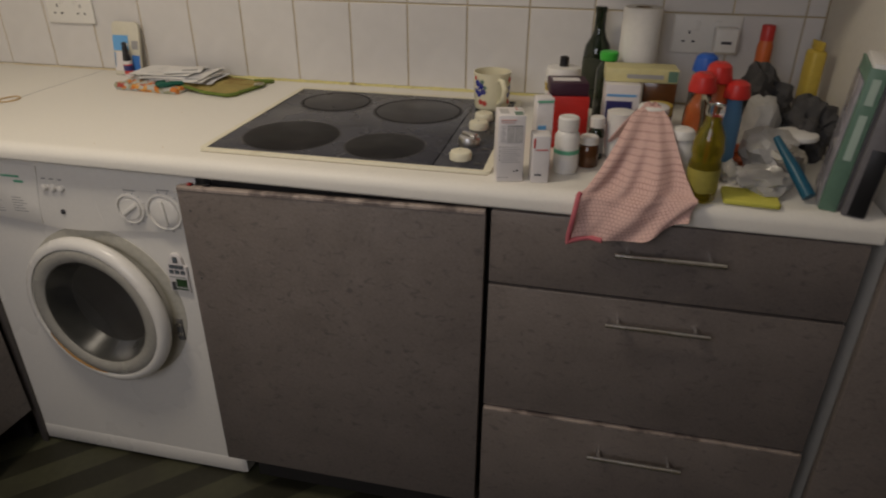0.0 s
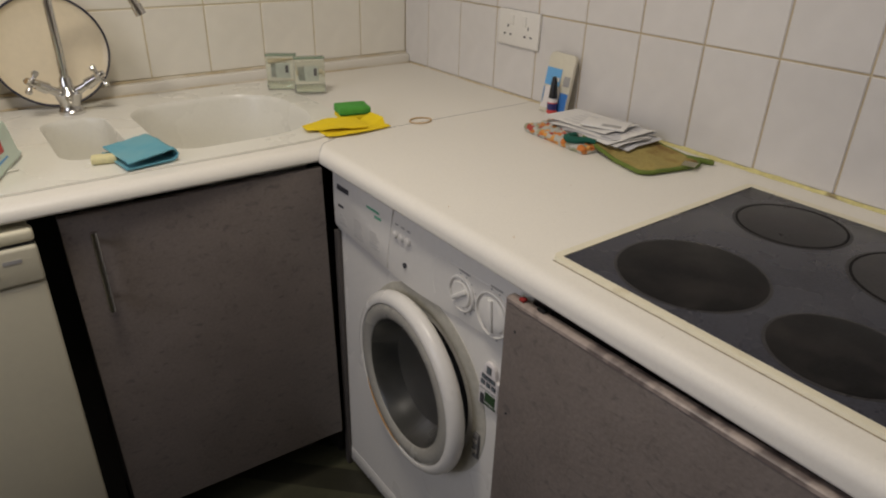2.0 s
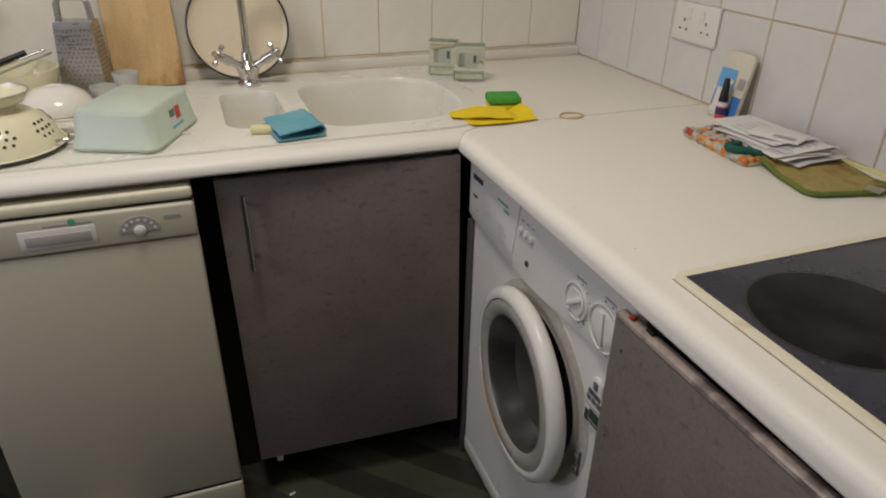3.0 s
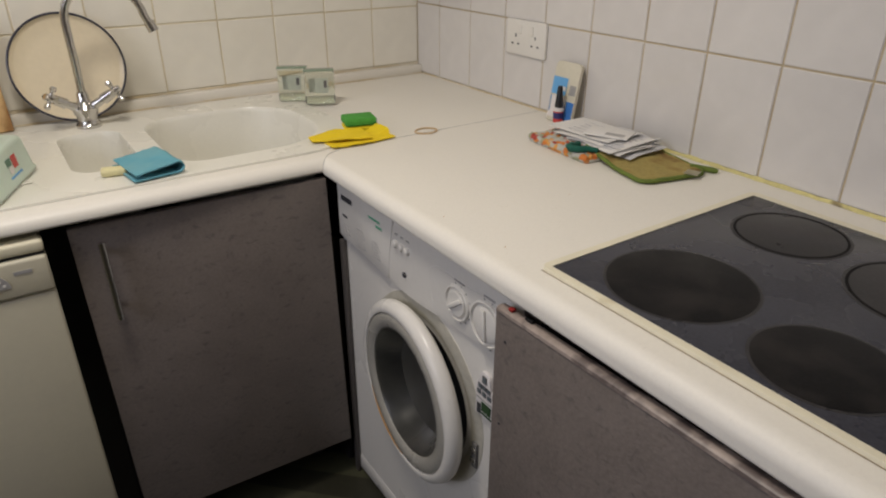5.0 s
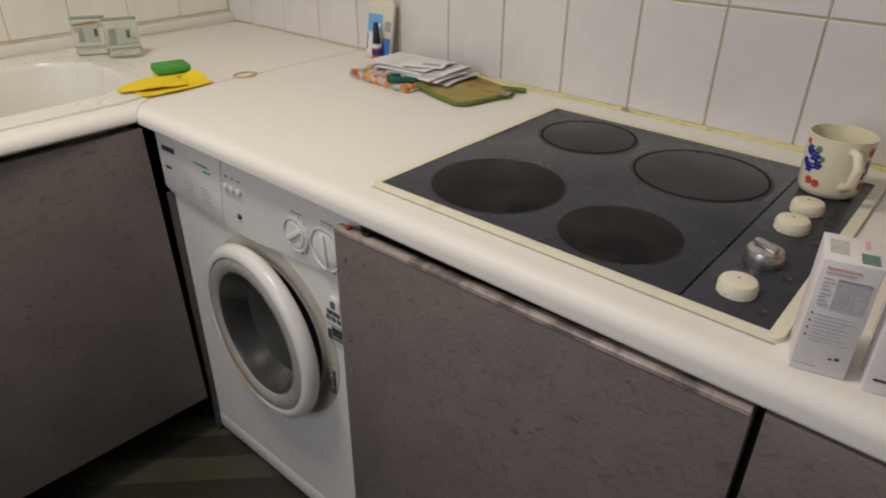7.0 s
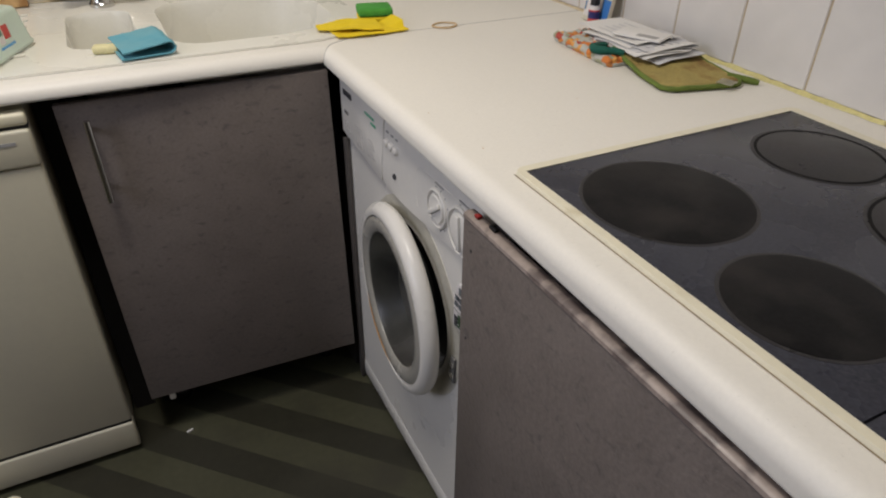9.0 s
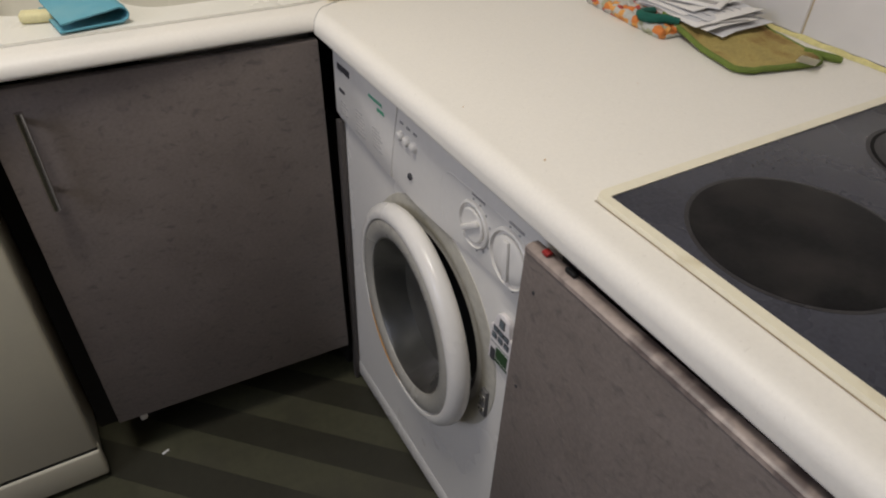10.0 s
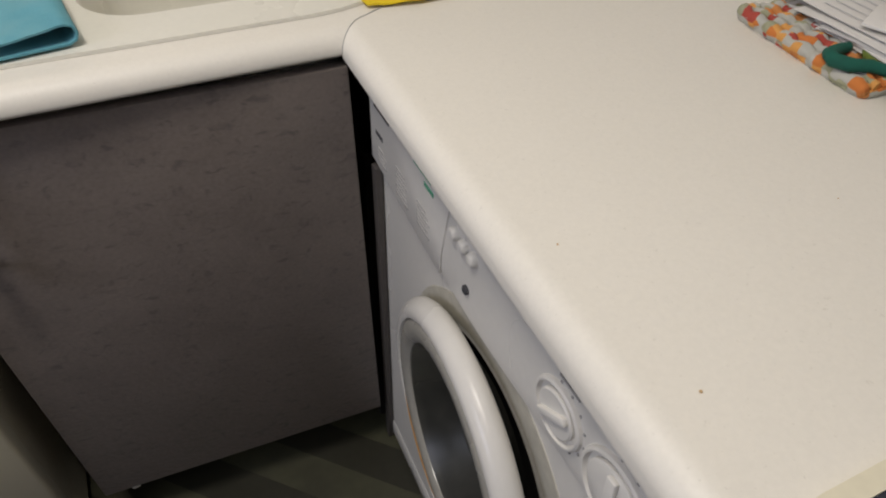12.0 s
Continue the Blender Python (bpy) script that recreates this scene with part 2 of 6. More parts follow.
def check_material(name, colours, size, rough=0.9, bump=0.6, mapping=(0, 0, 0)):
    """A weave of small coloured squares, with soft uneven edges."""
    m = bpy.data.materials.new(name)
    m.use_nodes = True
    n, l = m.node_tree.nodes, m.node_tree.links
    p = n["Principled BSDF"]
    tc, mp, vo, ramp = n.new("ShaderNodeTexCoord"), n.new("ShaderNodeMapping"), n.new("ShaderNodeTexVoronoi"), n.new("ShaderNodeValToRGB")
    mp.inputs["Rotation"].default_value = mapping
    l.new(tc.outputs["Object"], mp.inputs["Vector"])
    l.new(mp.outputs["Vector"], vo.inputs["Vector"])
    vo.inputs["Scale"].default_value, vo.inputs["Randomness"].default_value = 1 / size, 0.28
    sep = n.new("ShaderNodeSeparateColor")
    l.new(vo.outputs["Color"], sep.inputs["Color"])
    l.new(sep.outputs["Red"], ramp.inputs["Fac"])
    ramp.color_ramp.interpolation = "CONSTANT"
    for i, c in enumerate(colours):
        e = ramp.color_ramp.elements[i] if i < 2 else ramp.color_ramp.elements.new(0.5)
        e.position, e.color = i / len(colours), (*c, 1)
    l.new(ramp.outputs["Color"], p.inputs["Base Color"])
    bn = n.new("ShaderNodeBump")
    bn.inputs["Strength"].default_value, bn.inputs["Distance"].default_value = bump, 0.004
    l.new(vo.outputs["Distance"], bn.inputs["Height"])
    bn.invert = True
    l.new(bn.outputs["Normal"], p.inputs["Normal"])
    p.inputs["Roughness"].default_value = rough
    return m


PATCHWORK = check_material("woven_patchwork", [(0.62, 0.20, 0.045), (0.36, 0.36, 0.24), (0.70, 0.34, 0.09), (0.42, 0.07, 0.05), (0.48, 0.47, 0.42), (0.22, 0.27, 0.13), (0.60, 0.24, 0.07), (0.30, 0.34, 0.36)], 0.0115)
MAT_TAN = mix_spots(material("stained_tan_fabric", (0.37, 0.29, 0.095), 0.95, vary=0.25, scale=25, fine=300, bump=0.8, bump_scale=260), (0.22, 0.13, 0.04), 26, 0.50, 0.72)
MAT_GREEN = material("olive_binding", (0.135, 0.185, 0.035), 0.95, vary=0.2, scale=40, fine=300, bump=0.5, bump_scale=500)
DARK_GREEN_CLOTH = material("dark_green_cloth", (0.01, 0.10, 0.07), 0.9, vary=0.2, scale=30)


def towel_material():
    """Pink cotton with raised rows and faint darker dashes."""
    m = material("pink_towelling", (0.70, 0.47, 0.41), 0.95, vary=0.1, scale=14, fine=300, bump=0.3, bump_scale=400)
    n, l = m.node_tree.nodes, m.node_tree.links
    p = n["Principled BSDF"]
    old = p.inputs["Base Color"].links[0].from_socket
    uv, br, mix, ns, mul = n.new("ShaderNodeUVMap"), n.new("ShaderNodeTexBrick"), n.new("ShaderNodeMix"), n.new("ShaderNodeTexNoise"), n.new("ShaderNodeMath")
    br.inputs["Scale"].default_value = 1.0
    br.inputs["Brick Width"].default_value, br.inputs["Row Height"].default_value = 0.034, 0.036
    br.inputs["Mortar Size"].default_value, br.inputs["Mortar Smooth"].default_value = 0.007, 1.0
    ns.inputs["Scale"].default_value = 7.0
    l.new(uv.outputs["UV"], br.inputs["Vector"])
    l.new(uv.outputs["UV"], ns.inputs["Vector"])
    mul.operation = "MULTIPLY"
    l.new(br.outputs["Fac"], mul.inputs[0])
    l.new(ns.outputs["Fac"], mul.inputs[1])
    mix.data_type = "RGBA"
    l.new(mul.outputs[0], mix.inputs["Factor"])
    l.new(old, mix.inputs["A"])
    mix.inputs["B"].default_value = (0.30, 0.12, 0.12, 1)
    l.new(mix.outputs["Result"], p.inputs["Base Color"])
    return m


TOWEL = towel_material()
TOWEL_HEM = material("red_pink_hem", (0.52, 0.13, 0.15), 0.95, vary=0.15, scale=30)

# ---- shape helpers ----
ORIGIN = {}


def thing(name, label, category, at, group="", turn=0.0):
    ob = new(name)
    ob.empty_display_size = 0.05
    ob.location, ob.rotation_euler = at, (0, 0, radians(turn))
    ORIGIN[ob.name] = Vector(at)
    return tagged(ob, label, category, group)


def link_mesh(name, bm, mat, sharp=38):
    bmesh.ops.recalc_face_normals(bm, faces=bm.faces)
    me = bpy.data.meshes.new(name)
    bm.to_mesh(me)
    bm.free()
    me.shade_smooth()
    me.set_sharp_from_angle(angle=radians(sharp))
    me.materials.append(mat)
    return new(name, me)


def part(name, bm, mat, parent, label="", own=False, sharp=38):
    """One mesh under a thing or a part. Its points are in the world, or with own=True round the thing's base."""
    shift = Vector((0, 0, 0)) if own else ORIGIN.get(parent.name, Vector((0, 0, 0)))
    bmesh.ops.translate(bm, verts=bm.verts, vec=-shift)
    ob = link_mesh(name, bm, mat, sharp)
    ob.parent = parent
    ORIGIN[ob.name] = shift
    return tagged(ob, label)


def structure(name, bm, mat, label, category="", sharp=38):
    ob = link_mesh(name, bm, mat, sharp)
    return tagged(ob, label, category or name.split("_")[0], kind="structure")


def box(x0, x1, y0, y1, z0, z1, bevel=0.0, segments=2, bm=None):
    bm = bm or bmesh.new()
    made = bmesh.ops.create_cube(bm, size=1.0)["verts"]
    for v in made:
        v.co = Vector((x0 + (v.co.x + 0.5) * (x1 - x0), y0 + (v.co.y + 0.5) * (y1 - y0), z0 + (v.co.z + 0.5) * (z1 - z0)))
    if bevel:
        edges = list({e for v in made for e in v.link_edges})
        bmesh.ops.bevel(bm, geom=edges, offset=bevel, segments=segments, profile=0.5, affect="EDGES")
    return bm


def lathe(profile, centre=(0, 0, 0), axis="z", segments=32, bm=None, closed=False):
    """Turns (radius, height) points round an axis through centre."""
    bm = bm or bmesh.new()
    rings = []
    for r, hgt in profile:
        ring = []
        for i in range(segments):
            a = 2 * math.pi * i / segments
            c, s = r * math.cos(a), r * math.sin(a)
            co = {"z": (c, s, hgt), "x": (hgt, c, s), "y": (s, hgt, c)}[axis]
            ring.append(bm.verts.new(Vector(centre) + Vector(co)))
        rings.append(ring)
    for a, b in zip(rings, rings[1:]):
        for i in range(segments):
            j = (i + 1) % segments
            bm.faces.new((a[i], a[j], b[j], b[i]))
    if not closed:
        for ring in (rings[0], rings[-1]):
            bm.faces.new(ring)
    return bm


def tube(points, radius, segments=10, bm=None, cap=True):
    """A round bar along points; radius may be one number or one a point."""
    bm = bm or bmesh.new()
    pts = [Vector(p) for p in points]
    radii = radius if isinstance(radius, (list, tuple)) else [radius] * len(pts)
    rings, side = [], None
    for i, p in enumerate(pts):
        way = (pts[min(i + 1, len(pts) - 1)] - pts[max(i - 1, 0)]).normalized()
        if side is None:
            side = way.orthogonal().normalized()
        side = (side - way * side.dot(way)).normalized()
        up = way.cross(side)
        rings.append([bm.verts.new(p + radii[i] * (math.cos(a) * side + math.sin(a) * up))
                      for a in (2 * math.pi * k / segments for k in range(segments))])
    for a, b in zip(rings, rings[1:]):
        for i in range(segments):
            j = (i + 1) % segments
            bm.faces.new((a[i], a[j], b[j], b[i]))
    if cap:
        for ring in (rings[0], rings[-1]):
            bm.faces.new(ring)
    return bm


def round_rect(x0, x1, y0, y1, r, steps=6):
    """Corner-rounded outline, anticlockwise; r is one radius or four (from the corner x1, y1 on)."""
    rs = r if isinstance(r, (list, tuple)) else [r] * 4
    out = []
    for (cx, cy, sx, sy), rad, a0 in zip(((x1, y1, -1, -1), (x0, y1, 1, -1), (x0, y0, 1, 1), (x1, y0, -1, 1)), rs, (0, 90, 180, 270)):
        for i in range(steps + 1):
            a = radians(a0 + 90 * i / steps)
            out.append((cx + sx * rad + rad * math.cos(a), cy + sy * rad + rad * math.sin(a)))
    return out


def fill_plate(bm, outline, holes, z):
    """A flat face with holes at height z. Returns the loops of vertices."""
    loops, edges = [], []
    for pts in [outline, *holes]:
        vs = [bm.verts.new((x, y, z)) for x, y in pts]
        edges += [bm.edges.new((vs[i], vs[(i + 1) % len(vs)])) for i in range(len(vs))]
        loops.append(vs)
    bmesh.ops.triangle_fill(bm, use_beauty=True, use_dissolve=False, edges=edges)
    return loops


def bridge(bm, a, b):
    for i in range(len(a)):
        j = (i + 1) % len(a)
        bm.faces.new((a[i], a[j], b[j], b[i]))


def slab(outline, holes, z0, z1, bm=None):
    bm = bm or bmesh.new()
    top, low = fill_plate(bm, outline, holes, z1), fill_plate(bm, outline, holes, z0)
    for a, b in zip(top, low):
        bridge(bm, a, b)
    return bm


def prism(outline, z0, z1, bevel=0.0, segments=2, bm=None):
    """An upright block on an outline of (x, y)."""
    bm = bm or bmesh.new()
    low = [bm.verts.new((x, y, z0)) for x, y in outline]
    top = [bm.verts.new((x, y, z1)) for x, y in outline]
    f0, f1 = bm.faces.new(low), bm.faces.new(top)
    bridge(bm, low, top)
    if bevel:
        bmesh.ops.bevel(bm, geom=list(f1.edges) + list(f0.edges), offset=bevel, segments=segments, profile=0.5, affect="EDGES")
    return bm


def sheet(nu, nv, place, thick=0.0, bm=None):
    """A cloth or paper: place(u, v) gives the point for u, v in 0..1."""
    bm = bm or bmesh.new()
    grid = [[bm.verts.new(place(i / nu, j / nv)) for j in range(nv + 1)] for i in range(nu + 1)]
    uv = bm.loops.layers.uv.new("uv")
    for i in range(nu):
        for j in range(nv):
            f = bm.faces.new((grid[i][j], grid[i + 1][j], grid[i + 1][j + 1], grid[i][j + 1]))
            for loop, (a, b) in zip(f.loops, ((i, j), (i + 1, j), (i + 1, j + 1), (i, j + 1))):
                loop[uv].uv = (a / nu, b / nv)
    if thick:
        bmesh.ops.recalc_face_normals(bm, faces=bm.faces)
        bmesh.ops.solidify(bm, geom=bm.faces[:], thickness=thick)
    return bm


def turned(bm, x, y, degrees, tilt=None):
    """Turns a mesh about the upright line through x, y; tilt turns it about x or y first."""
    m = Matrix.Rotation(radians(degrees), 4, "Z")
    bmesh.ops.transform(bm, matrix=Matrix.Translation((x, y, 0)) @ m @ Matrix.Translation((-x, -y, 0)), verts=bm.verts)
    return bm


# ---- the room ----
TOP = 0.856            # height of the worktop
UNDER, UNDER_HOB = 0.8275, 0.8130
FRONT_X, FRONT_Y = -0.632, -0.633
WEST, SOUTH, HIGH = -2.72, -3.6, 2.32
PITCH_X, PITCH_Z, TILE_X, TILE_Z = 0.1525, 0.2055, 0.1494, 0.2022


def build_floor():
    base = structure("floor", box(WEST, 0.0, SOUTH, 0.0, -0.08, -0.004), FLOOR_DARK, "dark olive vinyl kitchen floor laid in diagonal bands", "floor")
    way, across = Vector((0.7071, -0.7071, 0)), Vector((0.7071, 0.7071, 0))
    width = 0.072
    for i in range(-47, 16):
        off = -1.113 + i * width
        bm = bmesh.new()
        a, b = across * (off), across * (off + width - 0.00005)
        ends = [a - way * 6, a + way * 6, b + way * 6, b - way * 6]
        low = [bm.verts.new((p.x, p.y, -0.004)) for p in ends]
        top = [bm.verts.new((p.x, p.y, 0.0)) for p in ends]
        bm.faces.new(low), bm.faces.new(top)
        bridge(bm, low, top)
        for co, no in (((WEST, 0, 0), (-1, 0, 0)), ((0, 0, 0), (1, 0, 0)), ((0, SOUTH, 0), (0, -1, 0)), ((0, 0, 0), (0, 1, 0))):
            cut = bmesh.ops.bisect_plane(bm, geom=bm.verts[:] + bm.edges[:] + bm.faces[:], plane_co=co, plane_no=no, clear_outer=True)
            rim = [e for e in cut["geom_cut"] if isinstance(e, bmesh.types.BMEdge)]
            if rim:
                bmesh.ops.edgeloop_fill(bm, edges=rim)
        if len(bm.faces) < 4:
            bm.free()
            continue
        part("plank", bm, FLOOR_LIGHT if i % 2 else FLOOR_DARK, base)


build_floor()
wall_hob = structure("wall_hob", box(0.010, 0.13, SOUTH, 0.13, 0.0, HIGH), PAINT, "painted wall behind the hob, white-tiled over the worktop", "wall")
wall_sink = structure("wall_sink", box(WEST, 0.010, 0.010, 0.13, 0.0, HIGH), PAINT, "painted wall behind the sink, white-tiled over the worktop", "wall")
wall_south = structure("wall_south", box(WEST, 0.010, SOUTH - 0.12, SOUTH, 0.0, HIGH), PAINT_LOW_BOUNCE, "plain unseen wall, darkened to cut bounced light", "wall")
opening = bmesh.new()
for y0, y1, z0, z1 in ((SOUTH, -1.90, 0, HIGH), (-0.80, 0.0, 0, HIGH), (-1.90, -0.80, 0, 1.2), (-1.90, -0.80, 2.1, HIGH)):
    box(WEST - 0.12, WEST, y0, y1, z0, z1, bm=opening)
wall_west = structure("wall_west", opening, PAINT_LOW_BOUNCE, "plain unseen wall with a window opening, darkened to cut bounced light", "wall")
structure("ceiling", box(WEST - 0.12, 0.13, SOUTH - 0.12, 0.13, HIGH, HIGH + 0.1), CEILING, "plain white painted ceiling", "ceiling")
structure("wall_return", box(-0.615, 0.010, -2.85, -2.452, 0.0, HIGH, 0.004), PAINT, "short painted return wall at the end of the worktop", "wall")

# Unseen boxes in place of wall cupboards, added to shade the tiles below.
for name, y0, y1, low in (("wall_bulkhead_corner", -0.42, 0.0, 1.40), ("wall_bulkhead_end", -2.452, -1.86, 1.25)):
    structure(name, box(-0.300, 0.0005, y0, y1, low, HIGH, 0.003), PAINT, "unseen plain box standing in for a wall cupboard, placed to shade the tiles", "wall")

# ---- worktops, sink and trims ----


def nosing(bm, a, b, out, mitre_a, mitre_b, low=UNDER, steps=8, low_b=None):
    """The rolled front of a worktop from a to b; out points to the room, the mitres shift an end along the run for each metre out."""
    a, b, out = Vector(a), Vector(b), Vector(out)
    run = (b - a).normalized()
    depth, rings = 0.028, []

    def profile(under):
        prof = [(0.0, TOP)]
        for i in range(steps + 1):
            ang = radians(90 - 90 * i / steps)
            prof.append((depth - 0.024 + 0.024 * math.cos(ang), TOP - 0.022 + 0.022 * math.sin(ang)))
        for i in range(steps + 1):
            ang = radians(-90 * i / steps)
            prof.append((depth - 0.007 + 0.007 * math.cos(ang), under + 0.006 + 0.006 * math.sin(ang)))
        return prof + [(0.0, under)]
    for end, m, under in ((a, mitre_a, low), (b, mitre_b, low_b or low)):
        prof = profile(under)
        rings.append([bm.verts.new(Vector((end.x, end.y, 0)) + out * d + run * m * d + Vector((0, 0, z))) for d, z in prof])
    for i in range(len(prof) - 1):
        bm.faces.new((rings[0][i], rings[0][i + 1], rings[1][i + 1], rings[1][i]))
    bm.faces.new(rings[0]), bm.faces.new(rings[1])


SLAB_X, SLAB_Y = FRONT_X + 0.028, FRONT_Y + 0.028
SINK_OUT = round_rect(-1.74, -0.478, -0.585, -0.052, (0.10, 0.05, 0.05, 0.17), 8)
HOLE = round_rect(-1.70, -0.515, -0.565, -0.085, (0.08, 0.04, 0.04, 0.14), 8)
bm = slab([(0, -0.005), (WEST + 0.5, -0.005), (WEST + 0.5, SLAB_Y), (SLAB_X, SLAB_Y), (-0.592, -0.600), (-0.568, -0.5880), (-0.535, -0.5850), (0, -0.5850)], [HOLE], UNDER, TOP)
worktop = tagged(link_mesh("sink_worktop", bm, WORKTOP), "white laminate worktop with a rolled edge, holding the sink", "worktop")
bm = bmesh.new()
nosing(bm, (WEST + 0.5, SLAB_Y, 0), (SLAB_X, SLAB_Y, 0), (0, -1, 0), 0, -0.97)
part("rolled_edge", bm, WORKTOP, worktop)
bm = slab([(0, -0.5862), (-0.535, -0.5862), (-0.5683, -0.5892), (-0.5927, -0.6012), (SLAB_X, SLAB_Y - 0.0012), (SLAB_X, -2.43), (0, -2.43)],
          [[(-0.566, -1.245), (-0.566, -1.785), (-0.090, -1.785), (-0.090, -1.245)]], UNDER, TOP)
hob_top = tagged(link_mesh("hob_worktop", bm, WORKTOP), "white laminate worktop with a rolled edge and a hob cut in", "worktop")
bm = bmesh.new()
nosing(bm, (SLAB_X, SLAB_Y, 0), (SLAB_X, -2.43, 0), (-1, 0, 0), 0.97, 0, 0.8220, 8, UNDER_HOB)
part("rolled_edge", bm, WORKTOP, hob_top)
bm = box(-0.535, 0.0, -0.5862, -0.5848, TOP - 0.01, TOP + 0.0004)
seam = [(FRONT_X + 0.012, FRONT_Y + 0.012, 0.828), (FRONT_X + 0.0004, FRONT_Y + 0.0004, 0.8315), (FRONT_X, FRONT_Y, 0.8345)]
seam += [(FRONT_X + 0.024 * (1 - math.cos(radians(a))), FRONT_Y + 0.024 * (1 - math.cos(radians(a))), TOP - 0.022 + 0.022 * math.sin(radians(a))) for a in (15, 30, 45, 60, 75, 90)]
seam += [(-0.600, -0.6035, TOP), (-0.592, -0.6005, TOP), (-0.580, -0.5935, TOP), (-0.568, -0.5885, TOP), (-0.550, -0.5862, TOP), (-0.535, -0.5855, TOP)]
tube(seam, 0.0008, 6, bm)
structure("trim_worktop_joint", bm, PRINT_GREY, "thin dark joint between two worktops", "trim")
bm = box(WEST + 0.5, -0.001, -0.026, -0.0005, TOP + 0.0005, TOP + 0.0265, 0.003)
structure("trim_upstand", bm, WORKTOP, "low white upstand along the back of the sink worktop", "trim")
structure("trim_upstand_sealant", box(WEST + 0.5, -0.002, -0.0295, -0.0265, TOP + 0.0003, TOP + 0.0045, 0.0012), SEALANT_PALE, "yellowed sealant line under the upstand", "trim")
structure("trim_upstand_top_sealant", box(WEST + 0.5, -0.002, -0.007, -0.001, TOP + 0.0267, TOP + 0.0315, 0.001), SEALANT_PALE, "yellowed sealant line over the upstand", "trim")


def ragged_bead(y0, y1, depth, high, seed, step=0.012):
    """An uneven bead of old sealant along the foot of the tiles behind the hob."""
    rnd = random.Random(seed)
    bm, rings, y = bmesh.new(), [], y0
    while y > y1:
        d, hgt = depth * rnd.uniform(0.65, 1.2), high * rnd.uniform(0.7, 1.15)
        rings.append([bm.verts.new(p) for p in ((-0.0005, y, TOP + 0.0004), (-d, y, TOP + 0.0004), (-d * 0.7, y, TOP + hgt * 0.55), (-0.0012, y, TOP + hgt))])
        y -= step
    for a, b in zip(rings, rings[1:]):
        bridge(bm, a, b)
    bm.faces.new(rings[0]), bm.faces.new(rings[-1])
    return bm


structure("trim_hob_sealant", ragged_bead(-0.92, -2.1, 0.0085, 0.0065, 4, 0.017), SEALANT, "ragged yellow sealant bead behind the hob", "trim", 60)
structure("trim_back_sealant", ragged_bead(-0.03, -0.92, 0.004, 0.004, 7), SEALANT_PALE, "thin yellowed sealant at the foot of the tiles", "trim", 60)


def build_sink():
    sink = thing("kitchen_sink", "white composite sink with two bowls and a drainer", "sink", (-1.1, -0.33, TOP))
    lift = TOP + 0.0045
    big = round_rect(-0.885, -0.535, -0.520, -0.150, (0.13, 0.09, 0.07, 0.15), 9)
    small = round_rect(-1.062, -0.935, -0.475, -0.185, (0.045, 0.045, 0.045, 0.045), 8)
    bm = bmesh.new()
    loops = fill_plate(bm, SINK_OUT, [big, small], lift)
    low = [bm.verts.new((x + (0.003 if x < -1.1 else -0.003) * -1, y, TOP + 0.0004)) for x, y in SINK_OUT]
    bridge(bm, loops[0], low)
    part("rim", bm, SINKWARE, sink)
    for name, pts, deep, cx, cy in (("bowl", big, 0.165, -0.70, -0.335), ("small_bowl", small, 0.12, -0.998, -0.33)):
        bm, rings = bmesh.new(), []
        for s, z in ((1.0, 0.0), (0.985, -0.004), (0.972, -0.012), (0.93, -deep * 0.55), (0.89, -deep * 0.86), (0.84, -deep * 0.96), (0.76, -deep)):
            rings.append([bm.verts.new((cx + (x - cx) * s, cy + (y - cy) * s, lift + z)) for x, y in pts])
        for a, b in zip(rings, rings[1:]):
            bridge(bm, a, b)
        bm.faces.new(rings[-1])
        bowl = part(name, bm, SINKWARE, sink)
        part("drain", lathe([(0.03, 0.0), (0.03, 0.002), (0.022, 0.003), (0.018, 0.001)], (cx, cy, lift - deep + 0.0006)), CHROME, bowl, "chrome drain")
    for i in range(7):
        y = -0.16 - i * 0.052
        part("drainer_rib", box(-1.64, -1.13, y - 0.006, y + 0.006, lift + 0.0002, lift + 0.0035, 0.0015), SINKWARE, sink)
    return sink


build_sink()


